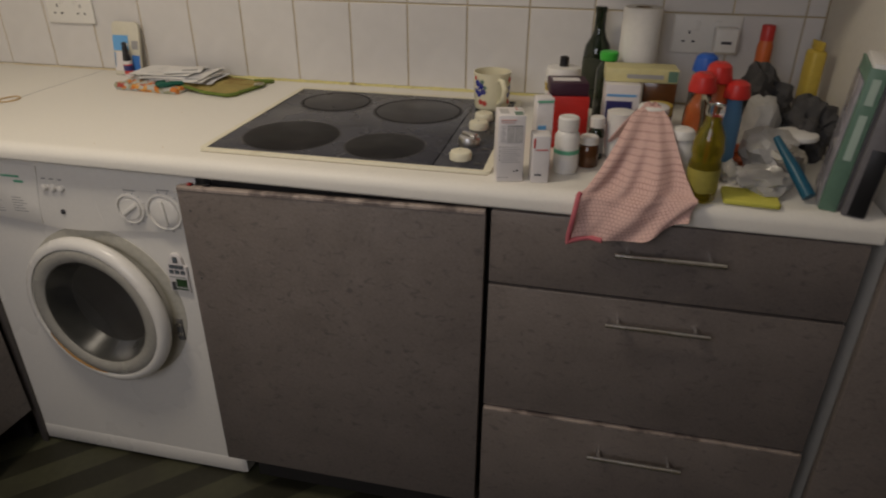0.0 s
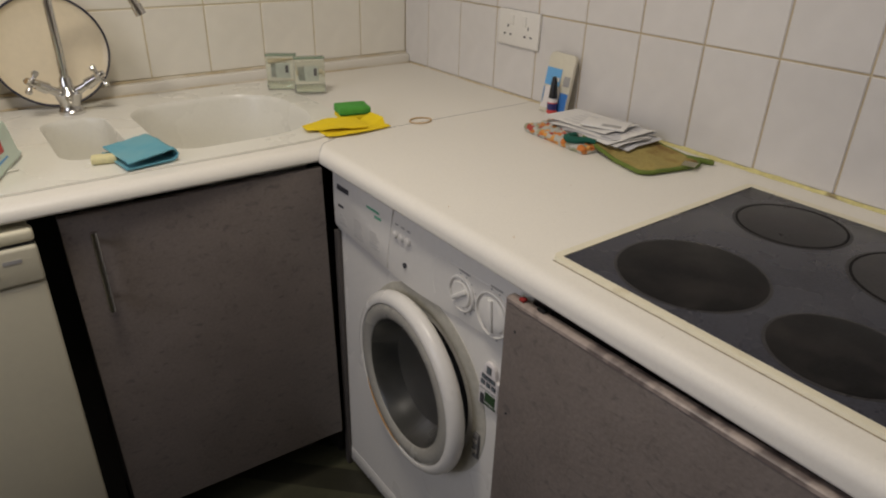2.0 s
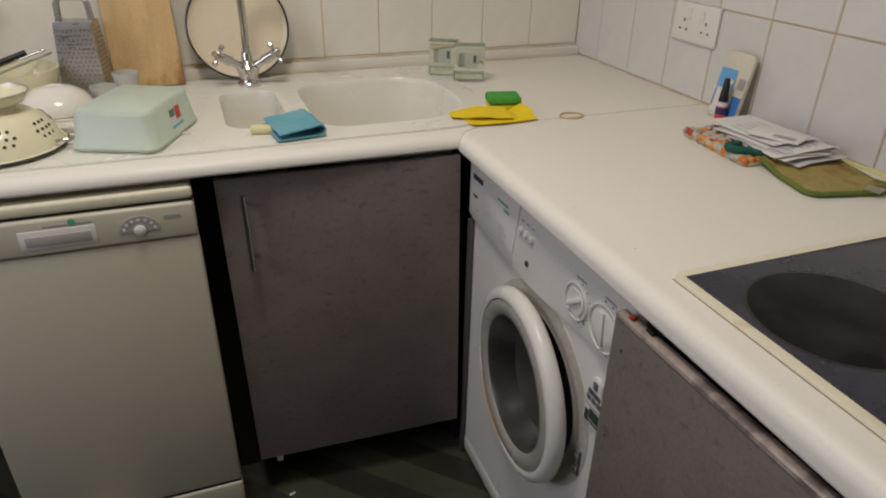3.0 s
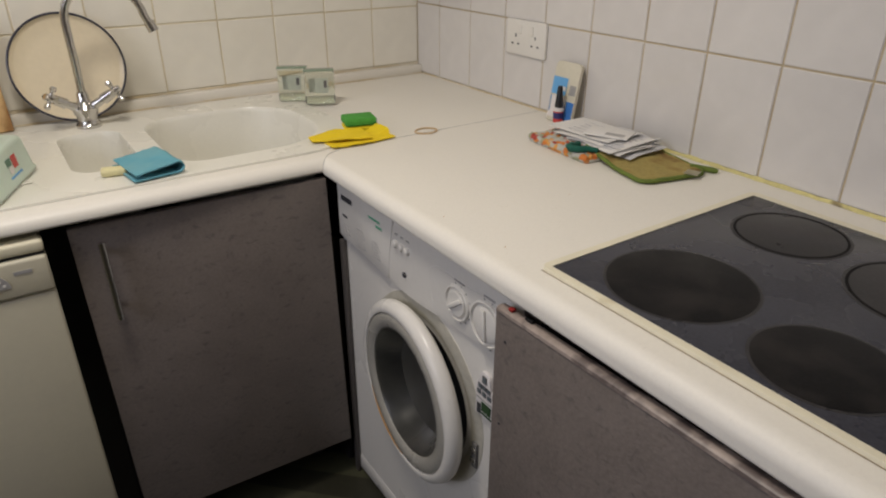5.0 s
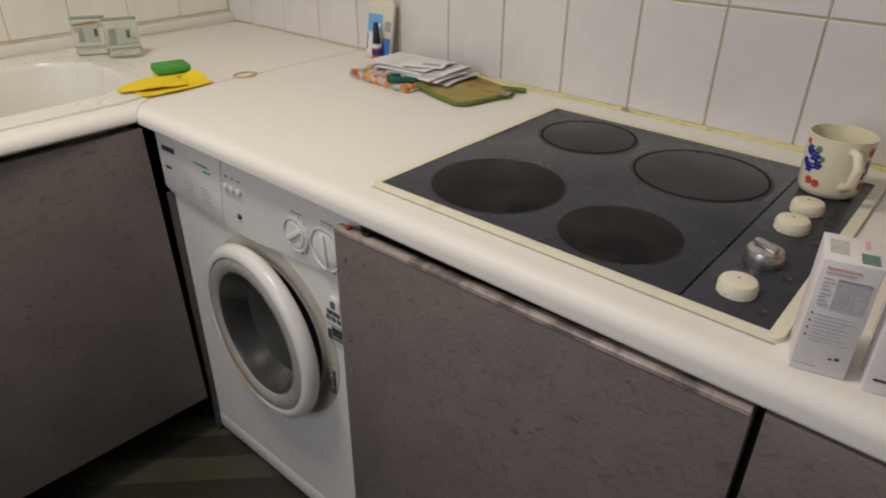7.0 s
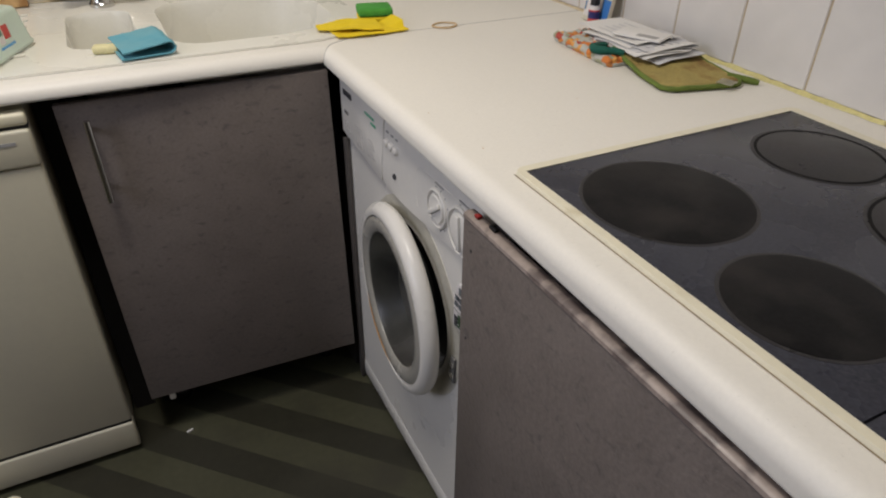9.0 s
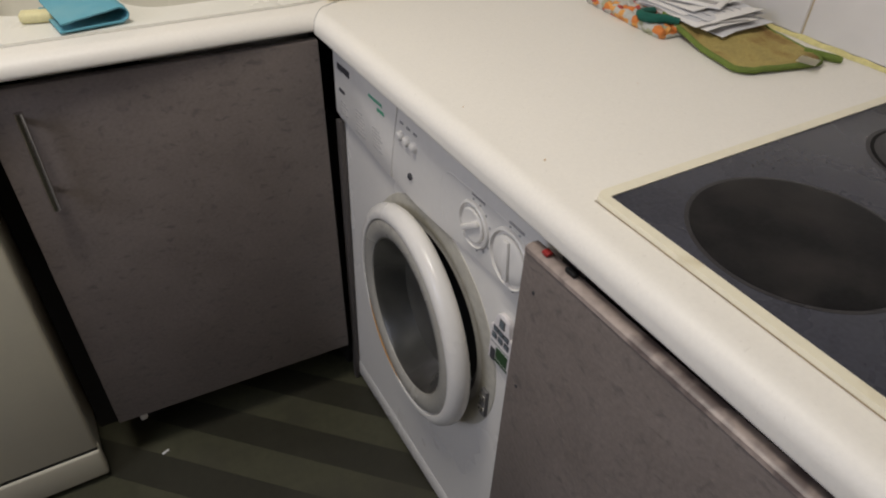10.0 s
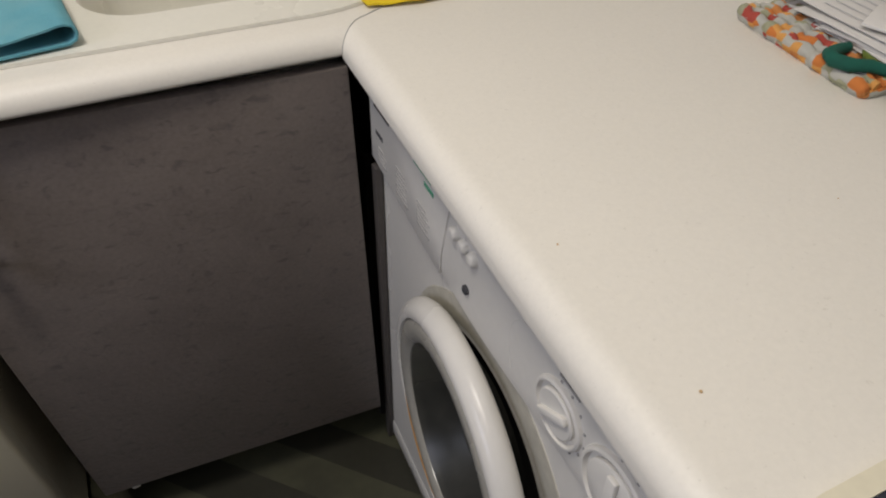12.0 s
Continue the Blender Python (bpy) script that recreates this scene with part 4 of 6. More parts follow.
def build_dishwasher():
    x0, x1, face = -1.562, -1.142, -0.636
    dw = thing("dishwasher", "slim off-white freestanding dishwasher, door shut", "dishwasher", (-1.36, -0.33, 0.0))
    part("body", box(x0 + 0.004, x1 - 0.004, face + 0.03, -0.05, 0.02, 0.813, 0.004), ENAMEL_WARM, dw)
    part("top_rail", box(x0, x1, face, face + 0.029, 0.7935, 0.8150, 0.006, 3), PLASTIC_CREAM, dw, "cream plastic top rail")
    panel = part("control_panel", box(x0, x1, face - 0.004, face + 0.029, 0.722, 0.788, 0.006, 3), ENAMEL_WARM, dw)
    f = face - 0.004
    # Black strips and a grey patch stand in for shade in gaps and grip.
    part("gap_seal", box(x0 + 0.002, x1 - 0.002, face + 0.006, face + 0.0305, 0.7865, 0.796), BLACK, dw, "black strip standing in for the shade under the rail")
    part("gap_seal", box(x0 + 0.002, x1 - 0.002, face + 0.0012, face + 0.0305, 0.0900, 0.0975), BLACK, dw, "black strip standing in for the shade over the kick panel")
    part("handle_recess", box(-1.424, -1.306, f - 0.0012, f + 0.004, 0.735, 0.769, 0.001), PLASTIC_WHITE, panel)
    part("grip_recess", box(-1.415, -1.314, f - 0.0022, f + 0.004, 0.740, 0.759, 0.001), PLASTIC_GREY, panel, "grey patch standing in for the shade in the door grip")
    bm = bmesh.new()
    fan = [(0.034 * math.cos(radians(a)), 0.030 * math.sin(radians(a))) for a in range(0, 181, 12)]
    prism(fan, 0, 0.002, 0, bm=bm)
    bmesh.ops.transform(bm, matrix=Matrix(((1, 0, 0, -1.237), (0, 0, -1, f + 0.0004), (0, 1, 0, 0.744), (0, 0, 0, 1))), verts=bm.verts)
    scale_plate = part("dial_scale", bm, PRINT_GREY, panel)
    for k in range(7):
        a = radians(15 + 25 * k)
        px, pz = -1.237 + 0.026 * math.cos(a), 0.744 + 0.023 * math.sin(a)
        part("scale_mark", box(px - 0.0022, px + 0.0022, f - 0.0024, f - 0.001, pz - 0.0022, pz + 0.0022), PLASTIC_WHITE, scale_plate)
    part("dial", lathe([(0.010, 0.002), (0.010, -0.004), (0.008, -0.0055)], (-1.237, f, 0.747), "y", 24), PLASTIC_WHITE, panel)
    part("printed_mark", box(-1.195, -1.168, f - 0.001, f + 0.001, 0.764, 0.770), PRINT_GREY, panel)
    part("maker_mark", lathe([(0.006, 0.001), (0.006, -0.001)], (-1.340, f, 0.778), "y", 16), PRINT_GREEN, panel)
    part("printed_mark", box(-1.385, -1.310, f - 0.0008, f + 0.001, 0.7745, 0.776), PRINT_GREY, panel)
    part("door", box(x0, x1, face, face + 0.029, 0.096, 0.719, 0.006, 3), ENAMEL_WARM, dw)
    part("kick_panel", box(x0 - 0.001, x1 + 0.001, face - 0.004, face + 0.029, 0.016, 0.091, 0.006, 3), ENAMEL_WARM, dw)
    for px in (x0 + 0.04, x1 - 0.04):
        part("foot", lathe([(0.018, 0.0), (0.018, 0.01), (0.01, 0.012), (0.01, 0.021)], (px, -0.58, 0.0), segments=16), BLACK, dw)


build_dishwasher()

# ---- hob ----


def build_hob():
    hob = thing("ceramic_hob", "black ceramic glass hob with cream trim and four rings", "hob", (-0.335, -1.52, TOP))
    bm = bmesh.new()
    out = round_rect(-0.5810, -0.076, -1.803, -1.228, 0.014, 5)
    inner = [(-0.5690, -1.788), (-0.0920, -1.788), (-0.0920, -1.241), (-0.5690, -1.241)]
    loops = fill_plate(bm, [(0.0 + x * 0.996 - 0.0012, y * 0.9985 - 0.0023) for x, y in out], [inner[::-1]], TOP + 0.0058)
    low = [bm.verts.new((x, y, TOP + 0.0004)) for x, y in out]
    bridge(bm, loops[0], low)
    deep = [bm.verts.new((v.co.x, v.co.y, TOP + 0.0002)) for v in loops[1]]
    bridge(bm, loops[1], deep)
    part("trim_frame", bm, HOB_TRIM, hob, "cream plastic trim")
    # Thin brown line along the front edge of the trim.
    part("dirt_line", box(-0.5820, -0.5811, -1.798, -1.234, TOP + 0.0003, TOP + 0.0010), TRIM_LINE, hob, "thin brown line along the trim")
    gz = TOP + 0.0050
    glass = part("glass_plate", box(-0.5688, -0.0922, -1.6925, -1.2412, TOP - 0.004, gz, 0.0006), HOB_GLASS, hob)
    control = part("control_strip", box(-0.5688, -0.0922, -1.7878, -1.6945, TOP - 0.004, gz, 0.0006), HOB_GLASS, hob)
    for cx, cy, r in ((-0.459, -1.371, 0.097), (-0.479, -1.577, 0.078), (-0.192, -1.367, 0.082), (-0.224, -1.578, 0.100)):
        ring = part("heating_ring", lathe([(r, -0.0005), (r, 0.0006), (r - 0.0008, 0.0008)], (cx, cy, gz), segments=64), HOB_RING_PALE if cx > -0.3 else HOB_RING, glass, "worn heating ring with a dark rim" if cx > -0.3 else "dark burnt heating ring")
        part("ring_edge", lathe([(r + 0.0042, -0.0006), (r + 0.0042, 0.0002), (r + 0.0036, 0.0003)], (cx, cy, gz), segments=64), HOB_RING_PALE, glass, "worn edge of a ring")
        if cx > -0.3:
            part("ring_line", lathe([(r - 0.0002, 0.0006), (r - 0.0007, 0.0011), (r - 0.0040, 0.0011), (r - 0.0046, 0.0006)], (cx, cy, gz), segments=64, closed=True), RING_LINE, ring)
    for k, kx in enumerate((-0.518, -0.433, -0.323, -0.255)):
        cream = k != 1
        if cream:
            kn = part("control_knob", lathe([(0.021, 0.0), (0.021, 0.010), (0.019, 0.0145), (0.015, 0.0162), (0.006, 0.0165)], (kx, -1.737, gz + 0.0004), segments=36), PLASTIC_CREAM, control, "cream control knob")
            part("pointer_dot", lathe([(0.0014, 0.0), (0.0014, 0.0007)], (kx + 0.001, -1.736, gz + 0.0167), segments=10), PRINT_DARK, kn)
            for j in range(10 if k == 2 else 1):
                a = radians(165 + 13 * j)
                part("knob_mark", box(kx + 0.0209 * math.cos(a) - 0.0004, kx + 0.0209 * math.cos(a) + 0.0004, -1.737 + 0.0209 * math.sin(a) - 0.0004, -1.737 + 0.0209 * math.sin(a) + 0.0004, gz + 0.003, gz + 0.0055), PRINT_GREY, kn)
        else:
            kn = part("control_knob", lathe([(0.022, 0.0), (0.0225, 0.010), (0.020, 0.017), (0.017, 0.0185)], (kx, -1.737, gz + 0.0004), segments=36), STEEL, control, "silver replacement knob")
            bm = turned(box(kx - 0.017, kx + 0.017, -1.742, -1.732, gz + 0.0185, gz + 0.0255, 0.003), kx, -1.737, 62)
            part("grip", bm, STEEL, kn)
        sx = kx - 0.022
        sym = part("printed_symbol", box(sx - 0.006, sx + 0.006, -1.7785, -1.7665, gz - 0.0002, gz + 0.0008), BLACK, control)
        part("symbol_dot", box(sx + 0.001, sx + 0.004, -1.775, -1.771, gz + 0.0006, gz + 0.0013), SMOKE_PRINT, sym)


build_hob()

# ---- sockets ----


def build_socket(cy, cz, label, adapter=False):
    s = thing("double_socket", label, "socket", (0.0, cy, cz - 0.043))
    plate = part("face_plate", box(-0.009, -0.0005, cy - 0.074, cy + 0.074, cz - 0.043, cz + 0.043, 0.003, 3), PLASTIC_WHITE, s)
    for sy in (-0.036, 0.036):
        part("rocker_switch", box(-0.0115, -0.008, cy + sy * 0.62 - 0.007, cy + sy * 0.62 + 0.007, cz + 0.008, cz + 0.030, 0.0015), PLASTIC_WHITE, plate)
        for dy, dz, w, hgt in ((0.0, 0.004, 0.004, 0.008), (-0.011, -0.016, 0.007, 0.004), (0.011, -0.016, 0.007, 0.004)):
            part("pin_hole", box(-0.0094, -0.0085, cy + sy * 1.02 + dy - w / 2, cy + sy * 1.02 + dy + w / 2, cz + dz - hgt / 2, cz + dz + hgt / 2), PRINT_DARK, plate)
    if adapter:
        a = thing("plug_adapter", "white plug adapter in a wall socket", "plug", (-0.01, cy - 0.042, cz - 0.03))
        part("plug_body", box(-0.046, -0.0098, cy - 0.066, cy - 0.016, cz - 0.034, cz + 0.020, 0.005, 3), PLASTIC_WHITE, a)
        part("slot", box(-0.0465, -0.045, cy - 0.052, cy - 0.030, cz - 0.014, cz - 0.008), PRINT_DARK, a)


build_socket(-0.519, 1.026, "white plastic double wall socket with two switches")
build_socket(-2.205, 1.022, "white plastic double wall socket with an adapter plugged in", True)

# ---- things beside the sink ----


def simple(name, bm, mat, label, category, sharp=38):
    return tagged(link_mesh(name, bm, mat, sharp), label, category)


DRAIN = TOP + 0.0085      # top of the drainer ribs
RIM = TOP + 0.0047


def build_plate():
    p = thing("large_plate", "large beige enamel plate with a dark blue rim, leaning on tiles", "plate", (-0.995, -0.045, RIM))
    tilt = Matrix.Translation((-0.988, -0.0720, RIM + 0.002)) @ Matrix.Rotation(radians(-13), 4, "X") @ Matrix.Translation((0, 0, 0.1215))
    bm = lathe([(0.1195, -0.010), (0.1175, -0.004), (0.090, 0.006), (0.070, 0.008), (0.01, 0.008), (0.01, 0.012), (0.072, 0.012), (0.094, 0.009), (0.1195, -0.0085)], (0, 0, 0), "y", 64, closed=True)
    lathe([(0.0101, 0.008), (0.0101, 0.012)], (0, 0, 0), "y", 16, bm)
    bmesh.ops.transform(bm, matrix=tilt, verts=bm.verts)
    part("dish", bm, PLATE_BEIGE, p)
    bm = bmesh.new()
    tube([(0.1195 * math.cos(2 * math.pi * k / 64), -0.0095, 0.1195 * math.sin(2 * math.pi * k / 64)) for k in range(65)], 0.0026, 8, bm)
    bmesh.ops.transform(bm, matrix=tilt, verts=bm.verts)
    part("rim", bm, material("navy_enamel", (0.035, 0.036, 0.055), 0.3), p, "dark blue enamel rim")


build_plate()


def build_cutting_board():
    b = thing("cutting_board", "worn wooden chopping board with a dark hanging loop, leaning on tiles", "chopping board", (-1.215, -0.075, RIM))
    lean = Matrix.Translation((-1.204, -0.090, RIM + 0.001)) @ Matrix.Rotation(radians(-14), 4, "X") @ Matrix.Rotation(radians(-2), 4, "Y")
    bm = box(-0.076, 0.076, 0.0, 0.016, 0.0, 0.278, 0.003)
    bmesh.ops.transform(bm, matrix=lean, verts=bm.verts)
    part("board", bm, WOOD, b)
    bm = tube([(-0.046, 0.008, 0.272), (-0.040, 0.008, 0.290), (-0.018, 0.008, 0.306), (0.008, 0.008, 0.306), (0.034, 0.008, 0.292), (0.046, 0.008, 0.272)], 0.0045, 10)
    bmesh.ops.transform(bm, matrix=lean, verts=bm.verts)
    part("loop", bm, BLACK, b, "dark hanging loop")


build_cutting_board()


def build_grater():
    x, y, z = -1.334, -0.098, DRAIN
    g = thing("box_grater", "steel box grater with a loop handle", "grater", (x, y, z), turn=0)
    bm, rings = bmesh.new(), []
    for s, hgt in ((1.0, 0.0), (1.0, 0.012), (0.82, 0.150), (0.80, 0.156)):
        rings.append([bm.verts.new((x + a * 0.047 * s, y + b * 0.036 * s, z + hgt)) for a, b in ((-1, -1), (1, -1), (1, 1), (-1, 1))])
    for a, b in zip(rings, rings[1:]):
        bridge(bm, a, b)
    bm.faces.new(rings[-1])
    body = part("grating_body", turned(bm, x, y, -12), STEEL, g, sharp=20)
    bm = bmesh.new()
    for r in range(14):
        s = 1 - 0.18 * (r + 0.7) / 15
        for c in range(8):
            px = x + (c - 3.5 + 0.4 * (r % 2 - 0.5)) * 0.0108 * s
            bmesh.ops.create_cone(bm, cap_ends=True, segments=6, radius1=0.0026, radius2=0.0012, depth=0.0018,
                                  matrix=Matrix.Translation((px, y - 0.036 * s - 0.0006, z + 0.016 + r * 0.0094)) @ Matrix.Rotation(radians(90), 4, "X"))
        for c in range(4):
            py = y + (c - 1.5 + 0.4 * (r % 2 - 0.5)) * 0.016 * s
            bmesh.ops.create_cone(bm, cap_ends=True, segments=6, radius1=0.0034, radius2=0.0016, depth=0.0018,
                                  matrix=Matrix.Translation((x + 0.047 * s + 0.0006, py, z + 0.016 + r * 0.0094)) @ Matrix.Rotation(radians(90), 4, "Y"))
    tagged(part("teeth", turned(bm, x, y, -12), GRATE, body), kind="stuff")
    bm = tube([(x - 0.034, y - 0.0, z + 0.155), (x - 0.032, y, z + 0.19), (x - 0.024, y, z + 0.204), (x + 0.024, y, z + 0.204), (x + 0.032, y, z + 0.19), (x + 0.034, y, z + 0.155)], 0.007, 12)
    part("handle", turned(bm, x, y, -12), STEEL, g)


build_grater()


def build_tub():
    x, y, z = -1.222, -0.455, DRAIN + 0.0006
    t = thing("plastic_tub", "upturned pale green plastic food tub with a picture label", "tub", (x, y, z))
    bm, rings = bmesh.new(), []
    for s, hgt in ((1.0, 0.0), (1.025, 0.005), (0.985, 0.009), (0.90, 0.060), (0.87, 0.066), (0.80, 0.069)):
        rings.append([bm.verts.new((x + px * s, y + py * s, z + hgt)) for px, py in round_rect(-0.078, 0.078, -0.106, 0.106, 0.022, 6)])
    for a, b in zip(rings, rings[1:]):
        bridge(bm, a, b)
    bm.faces.new(rings[-1])
    body = part("tub_body", turned(bm, x, y, -22), GREEN_TUB, t, sharp=50)
    for a, b, c, d, mat in ((-0.020, 0.036, 0.014, 0.050, material("label_film", (0.66, 0.72, 0.64), 0.4)), (0.008, 0.028, 0.028, 0.050, PRINT_RED), (-0.017, 0.004, 0.036, 0.049, FILE_GREEN), (-0.018, 0.034, 0.015, 0.019, PRINT_SKY), (-0.012, 0.004, 0.022, 0.034, WHITE_CARD)):
        bm = bmesh.new()
        k = 0.0 if d - c > 0.03 else 0.0009
        vs = [bm.verts.new(p) for p in ((x + 0.0764 - 0.13 * hh * 0.92 + k + q, y + yy, z + hh) for q in (0, 0.0008) for yy, hh in ((a, c), (b, c), (b, d), (a, d)))]
        bm.faces.new(vs[:4]), bm.faces.new(vs[4:])
        bridge(bm, vs[:4], vs[4:])
        part("label", turned(bm, x, y, -22), mat, body, "printed picture label")


build_tub()


def build_colander():
    x, y, z = -1.462, -0.462, DRAIN + 0.0006
    c = thing("colander", "upturned cream enamel colander with wire handles", "colander", (x, y, z))
    prof = [(0.118, 0.0), (0.120, 0.003), (0.113, 0.005), (0.104, 0.028), (0.088, 0.050), (0.065, 0.063), (0.052, 0.066), (0.048, 0.074), (0.042, 0.0742)]
    part("bowl", lathe(prof, (x, y, z), segments=56), CREAM_ENAMEL, c)
    bm = bmesh.new()
    tube([(x + 0.1195 * math.cos(2 * math.pi * k / 56), y + 0.1195 * math.sin(2 * math.pi * k / 56), z + 0.002) for k in range(57)], 0.0021, 8, bm)
    part("rim", bm, PRINT_DARK, c, "dark enamel rim")
    for ang in (-68, -20, 28, -116):
        for r, hgt, n in ((0.0905, 0.047, 3), (0.0985, 0.0365, 4), (0.1038, 0.026, 3)):
            for k in range(n):
                a = radians(ang + (k - (n - 1) / 2) * 7.5)
                way = Vector((math.cos(a), math.sin(a), 0.45)).normalized()
                p = Vector((x + r * math.cos(a), y + r * math.sin(a), z + hgt))
                part("drain_hole", tube([p - way * 0.004, p + way * 0.0012], 0.0030, 8), PRINT_DARK, c)
    for ang in (-8, -130):
        a = radians(ang)
        o, side = Vector((math.cos(a), math.sin(a), 0)), Vector((-math.sin(a), math.cos(a), 0))
        base = Vector((x, y, z + 0.014)) + o * 0.111
        part("wire_handle", tube([base - side * 0.028, base - side * 0.024 + o * 0.020, base + o * 0.030, base + side * 0.024 + o * 0.020, base + side * 0.028], 0.0032, 10), CHROME, c, "bent wire handle")
    return c


build_colander()


def bowl_profile(r, hgt, foot, wall=0.003):
    out = [(foot, 0.0), (foot, 0.004), (foot * 1.05, 0.006)]
    out += [(foot + (r - foot) * math.sin(radians(a)), hgt * (1 - math.cos(radians(a)))) for a in (25, 45, 62, 78, 90)]
    out += [(r - wall, hgt)]
    out += [(max(foot, foot + (r - foot) * math.sin(radians(a))) - wall, hgt * (1 - math.cos(radians(a))) + wall) for a in (78, 62, 45, 25)]
    return out + [(foot * 0.4, 0.008)]


b = thing("enamel_dish", "small cream enamel dish with a dark rim, set on a colander", "dish", (-1.446, -0.462, DRAIN + 0.0755))
part("dish", lathe(bowl_profile(0.060, 0.022, 0.032), (-1.446, -0.462, DRAIN + 0.0755), segments=48), CREAM_ENAMEL, b)
part("rim", tube([(-1.446 + 0.0595 * math.cos(2 * math.pi * k / 48), -0.462 + 0.0595 * math.sin(2 * math.pi * k / 48), DRAIN + 0.0980) for k in range(49)], 0.0014, 8), STEEL, b, "dark worn rim")
prof = [(0.072, 0.0), (0.073, 0.004), (0.068, 0.018), (0.056, 0.035), (0.037, 0.046), (0.020, 0.050), (0.018, 0.0505), (0.016, 0.048)]
simple("upturned_bowl", lathe(prof, (-1.385, -0.245, DRAIN + 0.0006), segments=48), WHITE_GLAZE, "upturned white china bowl on the drainer", "bowl")
b = thing("mixing_bowl", "cream mixing bowl with utensils lying in it", "bowl", (-1.50, -0.135, DRAIN + 0.0006))
part("bowl", lathe(bowl_profile(0.086, 0.068, 0.045, 0.004), (-1.468, -0.142, DRAIN + 0.0006), segments=56), CREAM_ENAMEL, b)
for k, (a, c, mat) in enumerate((((-1.545, -0.165, 0.93), (-1.440, -0.125, 0.962), BLACK), ((-1.50, -0.18, 0.928), (-1.395, -0.10, 0.955), STEEL), ((-1.52, -0.13, 0.928), (-1.41, -0.08, 0.958), STEEL))):
    u = thing("utensil", "dark-handled kitchen utensil resting in a bowl" if k == 0 else "thin steel utensil resting in a bowl", "utensil", a)
    part("shaft", tube([a, c], 0.0065 if k == 0 else 0.0025, 10), mat, u)
for cx, cy, hgt, lab in ((-1.252, -0.155, 0.050, "tall"), (-1.298, -0.186, 0.030, "low")):
    simple("drinking_glass", lathe([(0.022, 0.0), (0.0235, 0.003), (0.028, hgt - 0.002), (0.028, hgt), (0.0265, hgt), (0.0225, 0.006), (0.004, 0.005)], (cx, cy, DRAIN + 0.0006), segments=36), material("frosted_cup", (0.74, 0.73, 0.68), 0.35, transmission=0.35),
           f"{lab} clear drinking cup on the drainer", "cup")
b = thing("white_jug", "white china jug at the edge of the drainer", "jug", (-1.59, -0.30, DRAIN + 0.0006))
part("jug_body", lathe([(0.045, 0.0), (0.058, 0.02), (0.062, 0.055), (0.052, 0.09), (0.050, 0.115), (0.053, 0.12), (0.049, 0.119), (0.046, 0.09), (0.02, 0.02)], (-1.59, -0.30, DRAIN + 0.0006), segments=40), WHITE_GLAZE, b)
part("grip", tube([(-1.538, -0.30, DRAIN + 0.105), (-1.515, -0.30, DRAIN + 0.095), (-1.512, -0.30, DRAIN + 0.06), (-1.532, -0.30, DRAIN + 0.035)], 0.006, 10), WHITE_GLAZE, b)
b = thing("ladle", "black plastic ladle standing against the tiles", "ladle", (-1.565, -0.035, DRAIN + 0.0006))
part("ladle_bowl", lathe([(0.012, 0.0), (0.030, 0.012), (0.036, 0.034), (0.034, 0.036), (0.026, 0.014), (0.006, 0.004)], (-1.550, -0.055, 1.035), "y", 28), BLACK, b)
part("stem", tube([(-1.565, -0.035, DRAIN + 0.001), (-1.552, -0.040, 1.02)], 0.005, 10), BLACK, b)


def wavy(x, y, k, amp):
    return amp * (noise.noise(Vector((x * k, y * k, 3.1))) + 0.4 * noise.noise(Vector((x * k * 2.7, y * k * 2.7, 8.4))))


def build_teal_cloth():
    ox, oy, z = -0.944, -0.522, RIM + 0.0035

    def place(u, v):
        # a folded cloth: under layer, rounded fold, upper layer
        s = v * 2.0
        w = 0.042
        if s < 0.9:
            across, up = -w + s / 0.9 * 2 * w, 0.0
        elif s < 1.1:
            a = (s - 0.9) / 0.2 * math.pi
            across, up = w + 0.011 * math.sin(a), 0.011 * (1 - math.cos(a))
        else:
            across, up = w - (s - 1.1) / 0.9 * 1.92 * w, 0.022 - 0.010 * (s - 1.1) / 0.9
        along = (u - 0.5) * 0.118
        up += abs(wavy(across + along, u * 0.2, 22, 0.004)) if up > 0 else 0.0
        a = radians(8)
        return Vector((ox + across * math.cos(a) - along * math.sin(a), oy + across * math.sin(a) + along * math.cos(a), z + up))
    simple("teal_dishcloth", sheet(10, 40, place, 0.0022), TEAL_CLOTH, "folded teal dishcloth lying on the sink's front rim", "cloth", 70)


build_teal_cloth()
simple("cream_sponge", turned(box(-1.020, -0.975, -0.524, -0.500, RIM + 0.0005, RIM + 0.015, 0.005, 3), -1.0, -0.51, -12), CREAM_SPONGE, "small cream sponge half under a dishcloth", "sponge")


